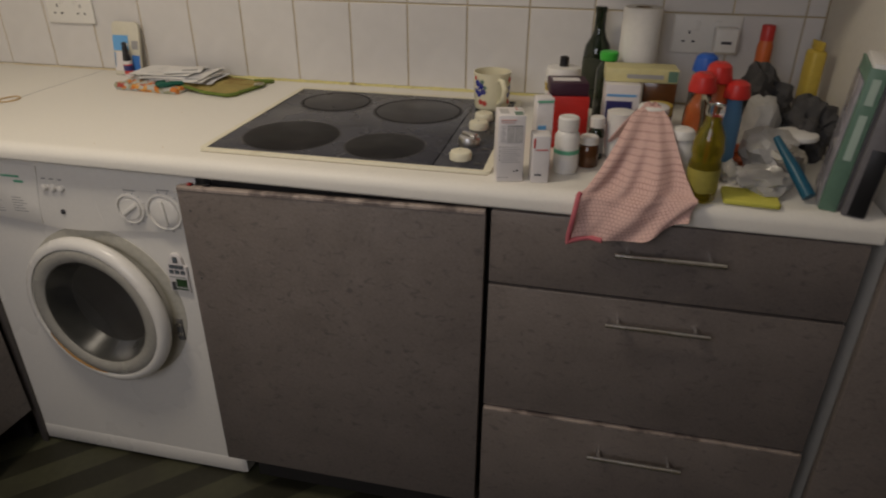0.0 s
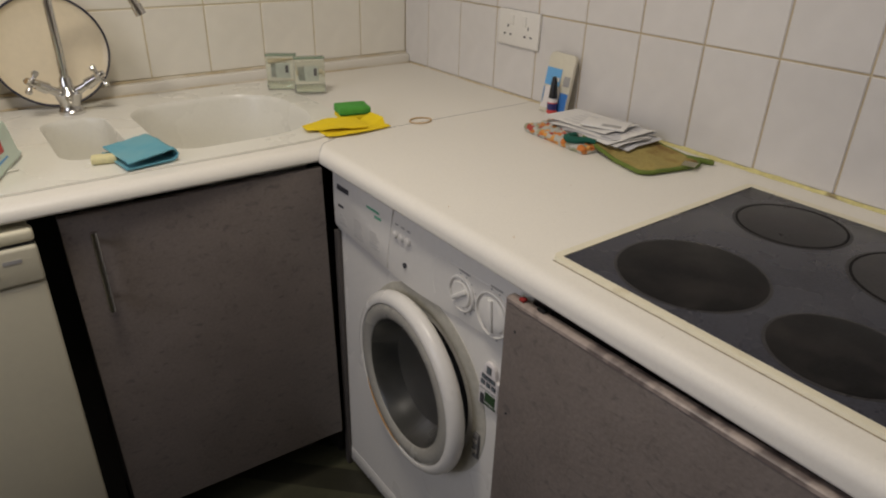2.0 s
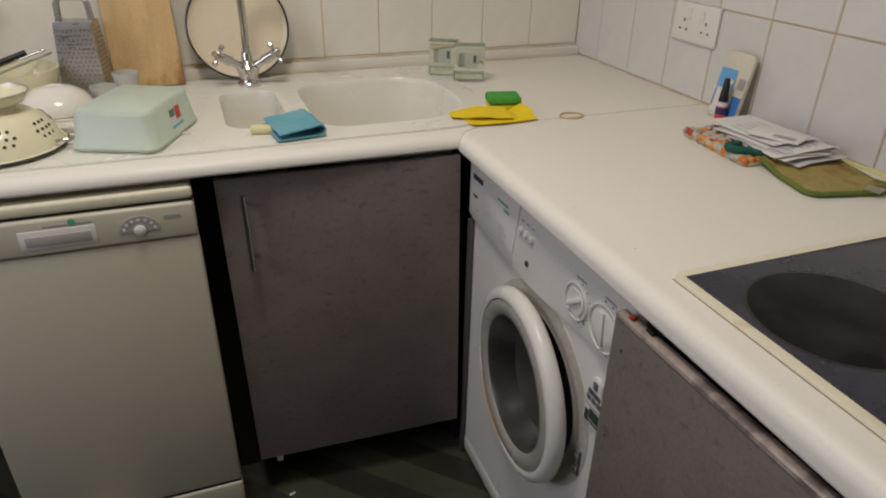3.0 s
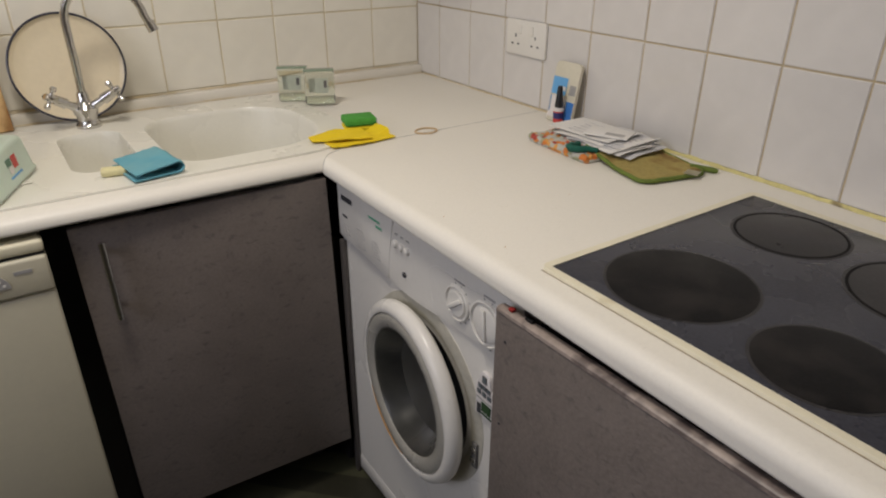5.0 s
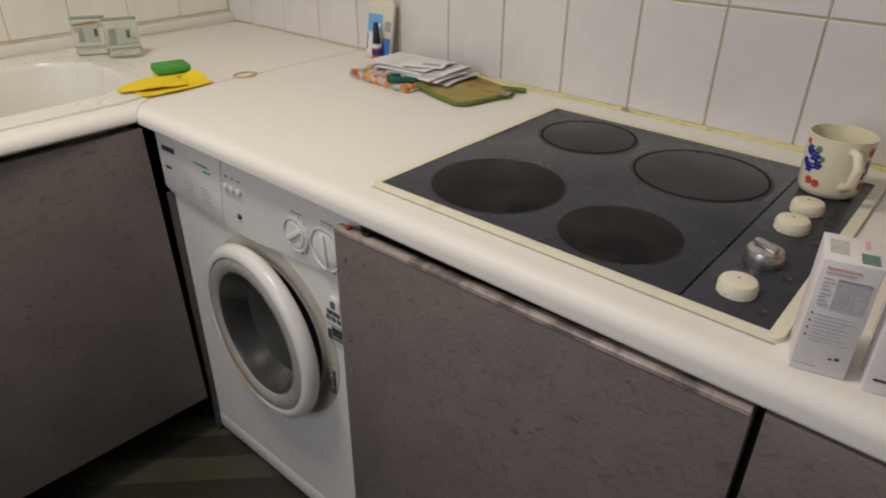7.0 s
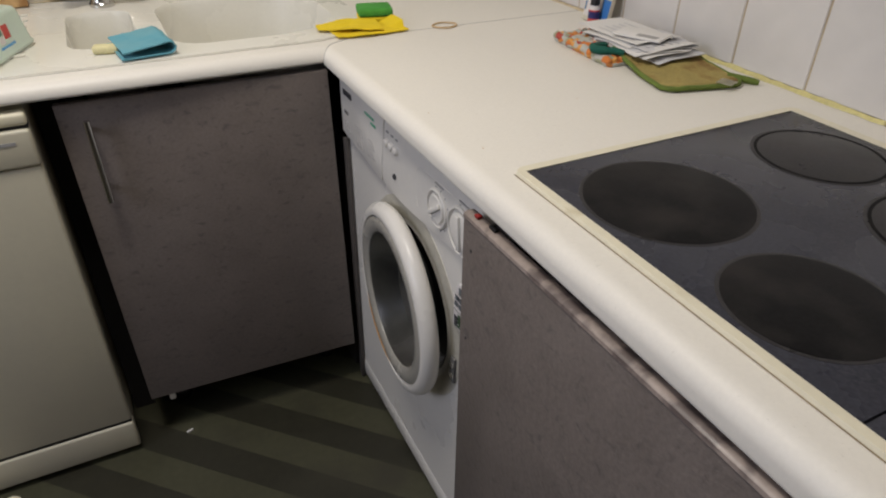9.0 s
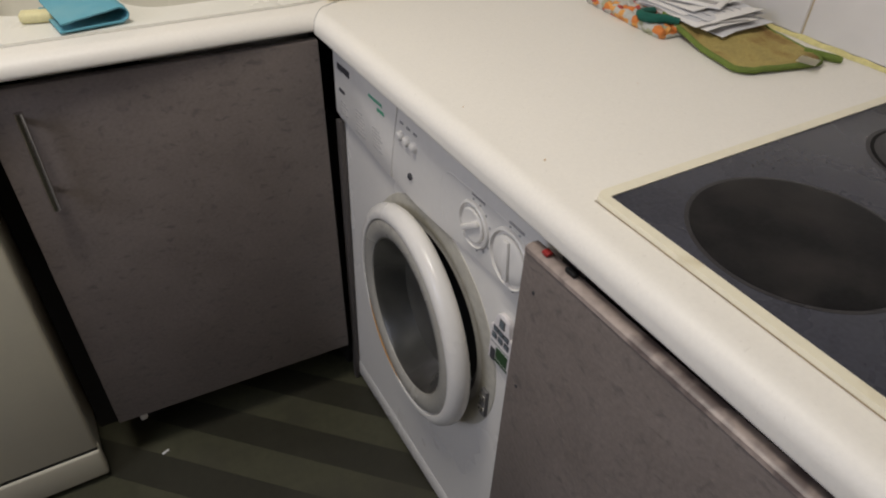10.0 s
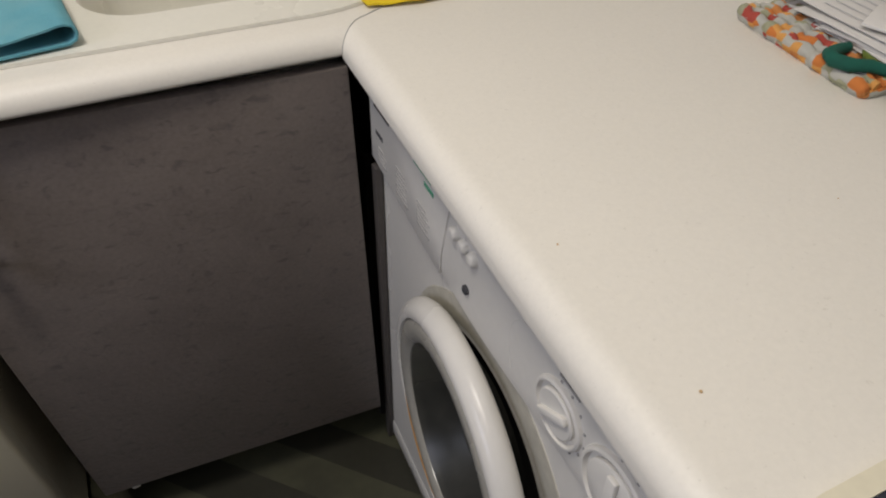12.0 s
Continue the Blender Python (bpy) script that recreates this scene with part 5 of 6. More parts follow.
def build_yellow_cloth():
    layers = []
    for k, (ox, oy, w, d, rot, lift) in enumerate(((-0.512, -0.560, 0.150, 0.074, 6, 0.003), (-0.546, -0.536, 0.128, 0.080, -9, 0.0085))):
        def place(u, v, ox=ox, oy=oy, w=w, d=d, rot=rot, lift=lift, k=k):
            a, b = (u - 0.5) * w, (v - 0.5) * d * (0.35 + 0.65 * min(1, u * 1.8 + (0.1 if k else 0.3)))
            c, s = math.cos(radians(rot)), math.sin(radians(rot))
            up = lift + abs(wavy(a + k, b, 16, 0.006)) + (0.060 * max(0, u - 0.78) * (1 - k) if v > 0.3 else 0) + 0.003 * k * math.sin(math.pi * u) * (0.4 + 0.6 * v)
            return Vector((ox + a * c - b * s, oy + a * s + b * c, TOP + 0.0025 + up))
        layers.append(place)
    cloth = thing("yellow_dishcloth", "crumpled yellow dishcloth lying at the worktop corner", "cloth", (-0.51, -0.56, TOP))
    part("lower_fold", sheet(26, 14, layers[0], 0.002), YELLOW_CLOTH, cloth, sharp=70)
    part("upper_fold", sheet(26, 14, layers[1], 0.002), YELLOW_CLOTH, cloth, sharp=70)


build_yellow_cloth()
b = thing("scouring_sponge", "sponge with a green scouring face beside a yellow cloth", "sponge", (-0.462, -0.475, TOP))
part("foam", turned(box(-0.500, -0.428, -0.503, -0.447, TOP + 0.0006, TOP + 0.012, 0.004, 3), -0.462, -0.475, -14), YELLOW_CLOTH, b, "yellow foam half")
part("scouring_pad", turned(box(-0.501, -0.427, -0.504, -0.446, TOP + 0.0122, TOP + 0.031, 0.006, 3), -0.462, -0.475, -14), GREEN_SPONGE, b, "green scouring pad")
simple("rubber_band", tube([(-0.348 + 0.025 * math.cos(2 * math.pi * k / 40) * (1 + 0.08 * math.cos(6.28 * k / 20)), -0.581 + 0.021 * math.sin(2 * math.pi * k / 40), TOP + 0.0022) for k in range(41)], 0.0017, 8), RUBBER, "tan rubber band lying on the worktop", "rubber band")


JAR_LABEL = material("clouded_label", (0.62, 0.66, 0.56), 0.5, vary=0.15, scale=60, transmission=0.35)


def build_soap_bottles():
    for k, (cx, cy, rot) in enumerate(((-0.490, -0.160, -28), (-0.446, -0.228, -22))):
        z = RIM + 0.0006 if k == 0 else TOP + 0.0052
        b = thing("glass_block", "small clear glass block jar with a printed label", "glass jar", (cx, cy, z), group="glass jars by the sink")
        bm = turned(box(cx - 0.038, cx + 0.038, cy - 0.014, cy + 0.014, z, z + 0.085, 0.006, 3), cx, cy, rot)
        part("glass_body", bm, GLASS, b)
        part("base_block", turned(box(cx - 0.036, cx + 0.036, cy - 0.012, cy + 0.012, z + 0.002, z + 0.020, 0.003), cx, cy, rot), GLASS, b)
        part("label", turned(box(cx - 0.012, cx + 0.022, cy - 0.0152, cy - 0.0143, z + 0.030, z + 0.068), cx, cy, rot), JAR_LABEL, b, "pale printed label")
        part("label_mark", turned(box(cx + 0.010, cx + 0.018, cy - 0.0162, cy - 0.0153, z + 0.044, z + 0.062), cx, cy, rot), SMOKE_PRINT, b)
        part("back_label", turned(box(cx - 0.026, cx + 0.010, cy + 0.0145, cy + 0.0152, z + 0.028, z + 0.062), cx, cy, rot), PAPER, b)
        part("lid", turned(box(cx - 0.0385, cx + 0.0385, cy - 0.0145, cy + 0.0145, z + 0.0852, z + 0.0880, 0.0012), cx, cy, rot), material("green_glass_edge", (0.20, 0.28, 0.20), 0.15), b, "greenish glass edge")


build_soap_bottles()

# ---- things by the hob wall ----


def build_salt_pack():
    cx, cy, z = -0.030, -0.694, TOP + 0.0005
    b = thing("blister_pack", "white and blue card pack leaning against the tiles", "pack", (cx, cy, z))
    lean = Matrix.Translation((cx - 0.006, cy, z)) @ Matrix.Rotation(radians(10), 4, "Y")
    outline = [(s * 1.28, t * 1.13) for s, t in [(-0.032, 0), (0.032, 0), (0.032, 0.112)] + [(0.022 + 0.010 * math.cos(radians(a)), 0.112 + 0.012 * math.sin(radians(a))) for a in (30, 60, 90)] + [(-0.022 - 0.010 * math.cos(radians(a)), 0.112 + 0.012 * math.sin(radians(a))) for a in (90, 60, 30)] + [(-0.032, 0.112)]]
    bm = prism(outline, 0.0, 0.009, 0.001)
    stand = Matrix(((0, 0, -1, 0), (-1, 0, 0, 0), (0, 1, 0, 0), (0, 0, 0, 1)))
    bmesh.ops.transform(bm, matrix=lean @ stand, verts=bm.verts)
    card = part("card", bm, material("aged_white_card", (0.66, 0.62, 0.50), 0.5, vary=0.05, scale=20), b)
    for y0, y1, z0, z1, mat in ((-0.031, 0.006, 0.056, 0.092, PRINT_SKY), (0.012, 0.031, 0.004, 0.046, PRINT_BLUE), (-0.031, 0.010, 0.008, 0.053, WHITE_CARD), (-0.006, 0.004, 0.066, 0.074, WHITE_CARD), (0.014, 0.029, 0.060, 0.080, PRINT_GREY), (-0.0305, -0.027, 0.018, 0.052, PRINT_SKY)):
        bm = box(y0 * 1.28, y1 * 1.28, z0 * 1.13, z1 * 1.13, 0.0092, 0.0099 + (0.0004 if mat is WHITE_CARD and z0 > 0.06 else 0))
        bmesh.ops.transform(bm, matrix=lean @ stand, verts=bm.verts)
        part("printed_panel", bm, mat, card)
    bx, by = -0.058, -0.708
    g = thing("glue_bottle", "small white and red bottle with a tall black cap", "bottle", (bx, by, z))
    part("bottle_body", lathe([(0.0105, 0.0), (0.0115, 0.002), (0.0115, 0.039), (0.0077, 0.043), (0.0066, 0.047)], (bx, by, z), segments=24), WHITE_CARD, g)
    part("label_band", lathe([(0.0118, 0.008), (0.0118, 0.034)], (bx, by, z), segments=24, closed=True), PRINT_RED, g)
    part("label_patch", lathe([(0.0120, 0.017), (0.0120, 0.031)], (bx, by, z), segments=24, closed=True), NAVY, g)
    part("cap", lathe([(0.0100, 0.0435), (0.0095, 0.052), (0.0058, 0.090), (0.004, 0.0925)], (bx, by, z), segments=24), BLACK, g, "black tapered cap")


build_salt_pack()


def pad(name, label, x0, x1, y0, y1, rot, mat, edge_mat, thick, z, radius, seed, rise=0.0):
    cx, cy = (x0 + x1) / 2, (y0 + y1) / 2
    t = thing(name, label, "pot holder", (cx, cy, z))
    pts = round_rect(x0, x1, y0, y1, radius, 6)
    bm, rings = bmesh.new(), []
    dense = []
    for a, b in zip(pts, pts[1:] + pts[:1]):
        n = max(1, int((Vector(b) - Vector(a)).length / 0.012))
        dense += [(a[0] + (b[0] - a[0]) * i / n, a[1] + (b[1] - a[1]) * i / n) for i in range(n)]
    for s, hgt in ((0.985, 0.0), (1.0, thick * 0.5), (0.985, thick * 0.95), (0.8, thick), (0.4, thick * 1.05)):
        rings.append([bm.verts.new((cx + (x - cx) * s, cy + (y - cy) * s, z + hgt + (abs(wavy(x + seed, y, 40, 0.003)) if s < 1 and hgt > 0 else 0))) for x, y in dense])
    for a, b in zip(rings, rings[1:]):
        bridge(bm, a, b)
    bm.faces.new(rings[-1]), bm.faces.new(rings[0])

    def sloped(bm):
        for v in bm.verts:
            v.co.z += rise * max(0.0, v.co.y - cy)
        return bm
    part("padding", sloped(turned(bm, cx, cy, rot)), mat, t, sharp=70)
    if edge_mat:
        loop = [(x, y, z + thick * 0.55 + abs(wavy(x + seed, y, 40, 0.002))) for x, y in dense]
        part("binding", sloped(turned(tube(loop + loop[:1], thick * 0.55, 8), cx, cy, rot)), edge_mat, t, "olive green fabric binding", sharp=70)
    return t


woven = pad("patchwork_pot_holder", "orange and green woven patchwork pot holder lying flat", -0.203, -0.052, -0.956, -0.762, -4, PATCHWORK, None, 0.007, TOP + 0.0005, 0.012, 1)
for i in range(10):
    x, ph = -0.198 + 0.0157 * i, 1.7 * i
    run = [(x + 0.0016 * math.sin(0.9 * k + ph), -0.766 - 0.0048 * k, TOP + 0.0092 + 0.0008 * math.sin(1.3 * k + ph)) for k in range(40)]
    part("woven_cord", turned(tube(run, [0.0080 * (1 + 0.16 * math.sin(1.25 * k + ph)) * (0.72 if k in (0, 39) else 1.0) for k in range(40)], 8), -0.1275, -0.859, -4), PATCHWORK, woven, sharp=70)
holder = pad("quilted_pot_holder", "stained tan pot holder bound in olive green", -0.187, -0.039, -1.112, -0.908, -13, MAT_TAN, MAT_GREEN, 0.008, TOP + 0.0012, 0.024, 2, 0.13)
part("hanging_tab", tube([(-0.062, -1.085, TOP + 0.008), (-0.048, -1.108, TOP + 0.0065), (-0.040, -1.124, TOP + 0.006), (-0.036, -1.130, TOP + 0.0055)], [0.006, 0.006, 0.0055, 0.004], 8), MAT_GREEN, holder, "olive green fabric tab")
part("tape_strip", turned(box(-0.112, -0.084, -1.130, -1.104, TOP + 0.0112, TOP + 0.0118), -0.098, -1.117, 20), material("yellowed_tape", (0.80, 0.76, 0.58), 0.25, transmission=0.85), holder, "bit of clear tape")
part("hanging_loop", tube([(-0.172, -0.945, TOP + 0.021), (-0.186, -0.930, TOP + 0.023), (-0.203, -0.922, TOP + 0.0235), (-0.212, -0.908, TOP + 0.0235), (-0.205, -0.896, TOP + 0.0235), (-0.188, -0.892, TOP + 0.022), (-0.170, -0.890, TOP + 0.021)], [0.0055, 0.0065, 0.007, 0.0075, 0.007, 0.0065, 0.0055], 10), DARK_GREEN_CLOTH, woven, "dark green cloth hanging loop", sharp=70)


def build_papers():
    rnd = random.Random(23)
    sheets = 11
    for k in range(sheets):
        w, d = rnd.uniform(0.075, 0.118), rnd.uniform(0.12, 0.180)
        cx, cy = -0.106 + rnd.uniform(-0.018, 0.016), -0.888 + rnd.uniform(-0.038, 0.030)
        rot = rnd.uniform(-26, 20)
        z = TOP + 0.0205 + k * 0.0012
        curl, phase = rnd.uniform(-0.006, 0.006), rnd.uniform(0, 6)

        def place(u, v, w=w, d=d, cx=cx, cy=cy, rot=rot, z=z, curl=curl, phase=phase, k=k):
            a, b = (u - 0.5) * w, (v - 0.5) * d
            c, s = math.cos(radians(rot)), math.sin(radians(rot))
            low = (sheets - k) / sheets
            droop = -0.030 * low * max(0, v - 0.66) - 0.018 * low * max(0, 0.25 - u)
            lift = max(0.0, curl) * (max(0.0, 0.3 - v) / 0.3) ** 2 * (0.4 + u) + 0.0009 * math.sin(5 * v + phase) * math.sin(3 * u + phase)
            return Vector((cx + a * c - b * s, cy + a * s + b * c, z + droop + lift))
        p = tagged(link_mesh("paper_sheet", sheet(8, 14, place, 0.0008), PAPER if k % 3 else PAPER_GREY, 60), "white printed paper in a loose pile on pot holders", "paper", "pile of papers")
        if k > 6:
            for j in range(5):
                bm = bmesh.new()
                u0, v1 = 0.14 + 0.15 * j, 0.90 - 0.17 * ((j * 3 + k) % 3)
                vs = [place(u, v) + Vector((0, 0, 0.0012)) for u, v in ((u0, 0.14), (u0 + 0.016, 0.14), (u0 + 0.016, v1), (u0, v1))]
                a = [bm.verts.new(q) for q in vs]
                b = [bm.verts.new(q + Vector((0, 0, 0.0003))) for q in vs]
                bm.faces.new(a), bm.faces.new(b)
                bridge(bm, a, b)
                part("printed_line", bm, PRINT_PALE, p)
    e = thing("folded_envelope", "white folded envelope on top of loose papers", "envelope", (-0.10, -0.91, TOP + 0.0362))
    part("envelope_body", turned(box(-0.135, -0.072, -0.955, -0.862, TOP + 0.0362, TOP + 0.0400, 0.0015), -0.10, -0.91, 24), PAPER, e)
    part("window_patch", turned(box(-0.126, -0.110, -0.945, -0.905, TOP + 0.0401, TOP + 0.0405), -0.10, -0.91, 24), PRINT_GREY, e)


build_papers()

# ---- clutter past the hob ----


COBALT = material("cobalt_glaze", (0.02, 0.028, 0.27), 0.25, vary=0.2, scale=60)


def build_mug():
    cx, cy, z = -0.160, -1.738, TOP + 0.0056
    m = thing("flower_mug", "cream mug painted with blue and red flowers, holding tea", "mug", (cx, cy, z))
    body = part("cup", lathe([(0.034, 0.0), (0.038, 0.003), (0.040, 0.010), (0.0428, 0.082), (0.0430, 0.0855), (0.0412, 0.0855), (0.0385, 0.014), (0.02, 0.008)], (cx, cy, z), segments=48), CREAM_ENAMEL, m)
    part("tea", lathe([(0.0396, 0.056), (0.0393, 0.0575)], (cx, cy, z), segments=32), material("milky_tea", (0.34, 0.24, 0.13), 0.2), m, "milky tea")
    a = radians(-146)
    o = Vector((math.cos(a), math.sin(a), 0))
    part("grip", tube([Vector((cx, cy, z + 0.072)) + o * 0.041, Vector((cx, cy, z + 0.072)) + o * 0.056, Vector((cx, cy, z + 0.058)) + o * 0.066, Vector((cx, cy, z + 0.034)) + o * 0.061, Vector((cx, cy, z + 0.020)) + o * 0.040], 0.0066, 12), CREAM_ENAMEL, m)

    def flower(ang, hgt, r, mat, petals=6):
        bm = bmesh.new()
        for k in range(petals + 1):
            dx, dz = (0, 0) if k == petals else (r * math.cos(2 * math.pi * k / petals), r * math.sin(2 * math.pi * k / petals))
            th = radians(ang) + dx / 0.042
            rad = 0.0400 + 0.0028 * ((hgt + dz - 0.010) / 0.072)
            p = Vector((cx + rad * math.cos(th), cy + rad * math.sin(th), z + hgt + dz))
            w = Vector((math.cos(th), math.sin(th), 0))
            tube([p - w * 0.0004, p + w * 0.0007], r * 0.5, 8, bm)
        part("painted_flower", bm, COBALT if mat is PRINT_BLUE else mat, body)
    for ang, hgt, r, mat in ((150, 0.058, 0.0062, PRINT_BLUE), (138, 0.064, 0.0052, PRINT_BLUE), (160, 0.046, 0.0048, PRINT_BLUE), (143, 0.040, 0.0052, PRINT_BLUE), (132, 0.046, 0.0042, PRINT_BLUE), (156, 0.068, 0.0036, FILE_GREEN),
                             (150, 0.022, 0.0042, PRINT_RED), (165, 0.020, 0.0042, PRINT_RED), (128, 0.074, 0.0032, PRINT_RED), (166, 0.056, 0.003, FILE_GREEN),
                             (-104, 0.070, 0.0046, PRINT_RED), (-102, 0.052, 0.0044, PRINT_BLUE), (-96, 0.040, 0.004, PRINT_BLUE), (-110, 0.036, 0.0036, PRINT_BLUE), (-104, 0.020, 0.0042, PRINT_RED)):
        flower(ang, hgt, r, mat)


build_mug()


def carton(name, label, x0, x1, y0, y1, z0, z1, mat, rot=0.0, panels=(), category="carton", mat_panel=None):
    """A card box; panels are (side, a, b, c, d, material) with parts of the width and height, on side f (room) or t (top)."""
    cx, cy = (x0 + x1) / 2, (y0 + y1) / 2
    t = thing(name, label, category, (cx, cy, z0))
    body = part("carton_body", turned(box(x0, x1, y0, y1, z0, z1, 0.0014), cx, cy, rot), mat, t)
    for side, a, b, c, d, pm in panels:
        if side == "f":
            bm = box(x0 - 0.0007, x0 + 0.0003, y1 - (y1 - y0) * b, y1 - (y1 - y0) * a, z0 + (z1 - z0) * c, z0 + (z1 - z0) * d)
        elif side == "l":
            bm = box(x0 + (x1 - x0) * a, x0 + (x1 - x0) * b, y1 - 0.0003, y1 + 0.0007, z0 + (z1 - z0) * c, z0 + (z1 - z0) * d)
        else:
            bm = box(x0 + (x1 - x0) * c, x0 + (x1 - x0) * d, y1 - (y1 - y0) * b, y1 - (y1 - y0) * a, z1 - 0.0003, z1 + 0.0007)
        part("printed_panel", turned(bm, cx, cy, rot), pm, body)
    return t


FAINT_RED, FAINT_GREY = material("faint_red_print", (0.66, 0.40, 0.36), 0.6), material("faint_grey_print", (0.50, 0.48, 0.46), 0.6, vary=0.2, scale=120, fine=500)
lines = [("f", 0.10, 0.66, 0.925, 0.945, FAINT_RED), ("f", 0.10, 0.58, 0.895, 0.905, FAINT_RED), ("f", 0.34, 0.90, 0.835, 0.860, PRINT_GREY), ("f", 0.34, 0.60, 0.60, 0.825, FAINT_GREY), ("f", 0.63, 0.90, 0.60, 0.825, FAINT_GREY)]
lines += [("f", 0.10, 0.30 - 0.04 * (k % 3), 0.62 + 0.032 * k, 0.630 + 0.032 * k, FAINT_GREY) for k in range(8)]
lines += [("f", 0.16, 0.88 - 0.09 * (k % 3), 0.30 + 0.033 * k, 0.309 + 0.033 * k, FAINT_GREY) for k in range(8)]
lines += [("f", 0.08, 0.11, 0.33 + 0.066 * k, 0.345 + 0.066 * k, PRINT_DARK) for k in range(4)]
lines += [("f", 0.62, 0.68, 0.155, 0.17, PRINT_DARK), ("f", 0.72, 0.80, 0.16, 0.185, PRINT_DARK), ("f", 0.04, 0.46, 0.06, 0.075, FAINT_GREY), ("t", 0.10, 0.42, 0.25, 0.75, FAINT_GREY), ("t", 0.62, 0.92, 0.08, 0.42, FILE_GREEN), ("t", 0.70, 0.78, 0.62, 0.90, FAINT_RED)]
carton("medicine_carton", "tall white medicine carton printed with small text", -0.602, -0.547, -1.856, -1.810, TOP + 0.0005, TOP + 0.117, WHITE_CARD, 14, lines)
carton("slim_carton", "slim white carton beside a taller one", -0.596, -0.560, -1.902, -1.872, TOP + 0.0005, TOP + 0.084, WHITE_CARD, 12, [("f", 0.2, 0.9, 0.70, 0.72, PRINT_RED), ("f", 0.2, 0.6, 0.16, 0.19, PRINT_DARK), ("f", 0.05, 0.15, 0.75, 0.95, PRINT_RED)])
carton("narrow_pack", "white pack with blue and green print", -0.520, -0.490, -1.898, -1.868, TOP + 0.0005, TOP + 0.128, WHITE_CARD, 18, [("f", 0.1, 0.6, 0.45, 0.62, PRINT_SKY), ("f", 0.0, 1.0, 0.94, 0.97, PRINT_GREEN)])


def pot(name, label, category, cx, cy, profile, mat, z=None, bands=(), cap=None):
    """A turned container: bands are (radius, low, high, material), cap is (profile, material, label)."""
    z = TOP + 0.0005 if z is None else z
    t = thing(name, label, category, (cx, cy, z))
    body = part("container", lathe(profile, (cx, cy, z), segments=32), mat, t)
    for r, lo, hi, m in bands:
        part("label", lathe([(r - 0.0006, lo), (r, lo + 0.0003), (r, hi - 0.0003), (r - 0.0006, hi)], (cx, cy, z), segments=32, closed=True), m, body)
    if cap:
        part("cap", lathe(cap[0], (cx, cy, z), segments=28), cap[1], t, cap[2])
    return t


pot("pill_bottle", "white plastic pill bottle with a green band", "bottle", -0.525, -1.930, [(0.0205, 0.0), (0.022, 0.003), (0.022, 0.066), (0.018, 0.074), (0.0155, 0.077)], PLASTIC_WHITE,
    bands=((0.0224, 0.036, 0.044, PRINT_GREEN), (0.0223, 0.008, 0.026, PAPER)), cap=([(0.0178, 0.0772), (0.0182, 0.080), (0.0182, 0.098), (0.015, 0.101)], PLASTIC_WHITE, "white ribbed cap"))
carton("red_box", "red card box lying under darker boxes", -0.400, -0.330, -1.958, -1.882, TOP + 0.0005, TOP + 0.103, RED, 6, (), "box")
carton("purple_box", "dark purple card box on a red one", -0.398, -0.332, -1.953, -1.880, TOP + 0.1038, TOP + 0.128, PURPLE, 10, [("t", 0.1, 0.8, 0.3, 0.7, WHITE_CARD)], "box")
pot("white_tub", "white plastic tub with a black pump top", "tub", -0.265, -1.902, [(0.034, 0.0), (0.036, 0.004), (0.036, 0.124), (0.034, 0.130), (0.026, 0.132)], PLASTIC_WHITE,
    bands=((0.0363, 0.084, 0.100, YELLOW),), cap=([(0.009, 0.1322), (0.009, 0.150), (0.006, 0.152)], BLACK, "black top"))
pot("wine_bottle", "dark green glass wine bottle against the tiles", "bottle", -0.060, -1.966, [(0.028, 0.0), (0.031, 0.004), (0.031, 0.122), (0.028, 0.140), (0.017, 0.160), (0.0125, 0.176), (0.0120, 0.211), (0.0135, 0.213), (0.0135, 0.224), (0.011, 0.226)], BOTTLE_GREEN,
    bands=((0.0314, 0.045, 0.115, material("faded_wine_label", (0.045, 0.050, 0.032), 0.6, vary=0.3)),))
pot("green_cap_bottle", "dark bottle with a bright green cap", "bottle", -0.150, -1.993, [(0.024, 0.0), (0.025, 0.004), (0.025, 0.105), (0.016, 0.122), (0.014, 0.126)], BOTTLE_GREEN,
    cap=([(0.019, 0.1262), (0.020, 0.130), (0.020, 0.142), (0.017, 0.145)], GREEN_CAP, "bright green cap"))
r = thing("kitchen_roll", "roll of white kitchen paper standing on the worktop", "kitchen roll", (-0.098, -2.055, TOP + 0.0005))
part("paper", lathe([(0.019, 0.0), (0.041, 0.0), (0.042, 0.003), (0.042, 0.229), (0.041, 0.232), (0.019, 0.232)], (-0.098, -2.055, TOP + 0.0005), segments=48, closed=True), TISSUE, r)
part("core", lathe([(0.0188, 0.0), (0.0188, 0.2315), (0.0175, 0.2315), (0.0175, 0.0)], (-0.098, -2.055, TOP + 0.0005), segments=32, closed=True), material("card_core", (0.24, 0.16, 0.09), 0.8), r, "brown card core")
carton("blue_white_box", "white card box with a navy panel", -0.330, -0.265, -2.055, -1.988, TOP + 0.0005, TOP + 0.115, WHITE_CARD, 4, [("f", 0.05, 0.8, 0.30, 0.72, NAVY), ("f", 0.05, 0.9, 0.8, 0.84, PRINT_SKY)], "box")
carton("brown_box", "brown card box under a cream packet", -0.300, -0.235, -2.128, -2.065, TOP + 0.0005, TOP + 0.115, BROWN, -3, (), "box")
carton("cream_packet", "long cream packet lying across two boxes", -0.305, -0.245, -2.125, -1.985, TOP + 0.1158, TOP + 0.142, material("cream_packet_card", (0.62, 0.56, 0.28), 0.5, vary=0.08, scale=20), 3, [("f", 0.3, 0.8, 0.3, 0.6, PRINT_GREY), ("f", 0.86, 0.99, 0.1, 0.9, FILE_GREEN)], "packet")
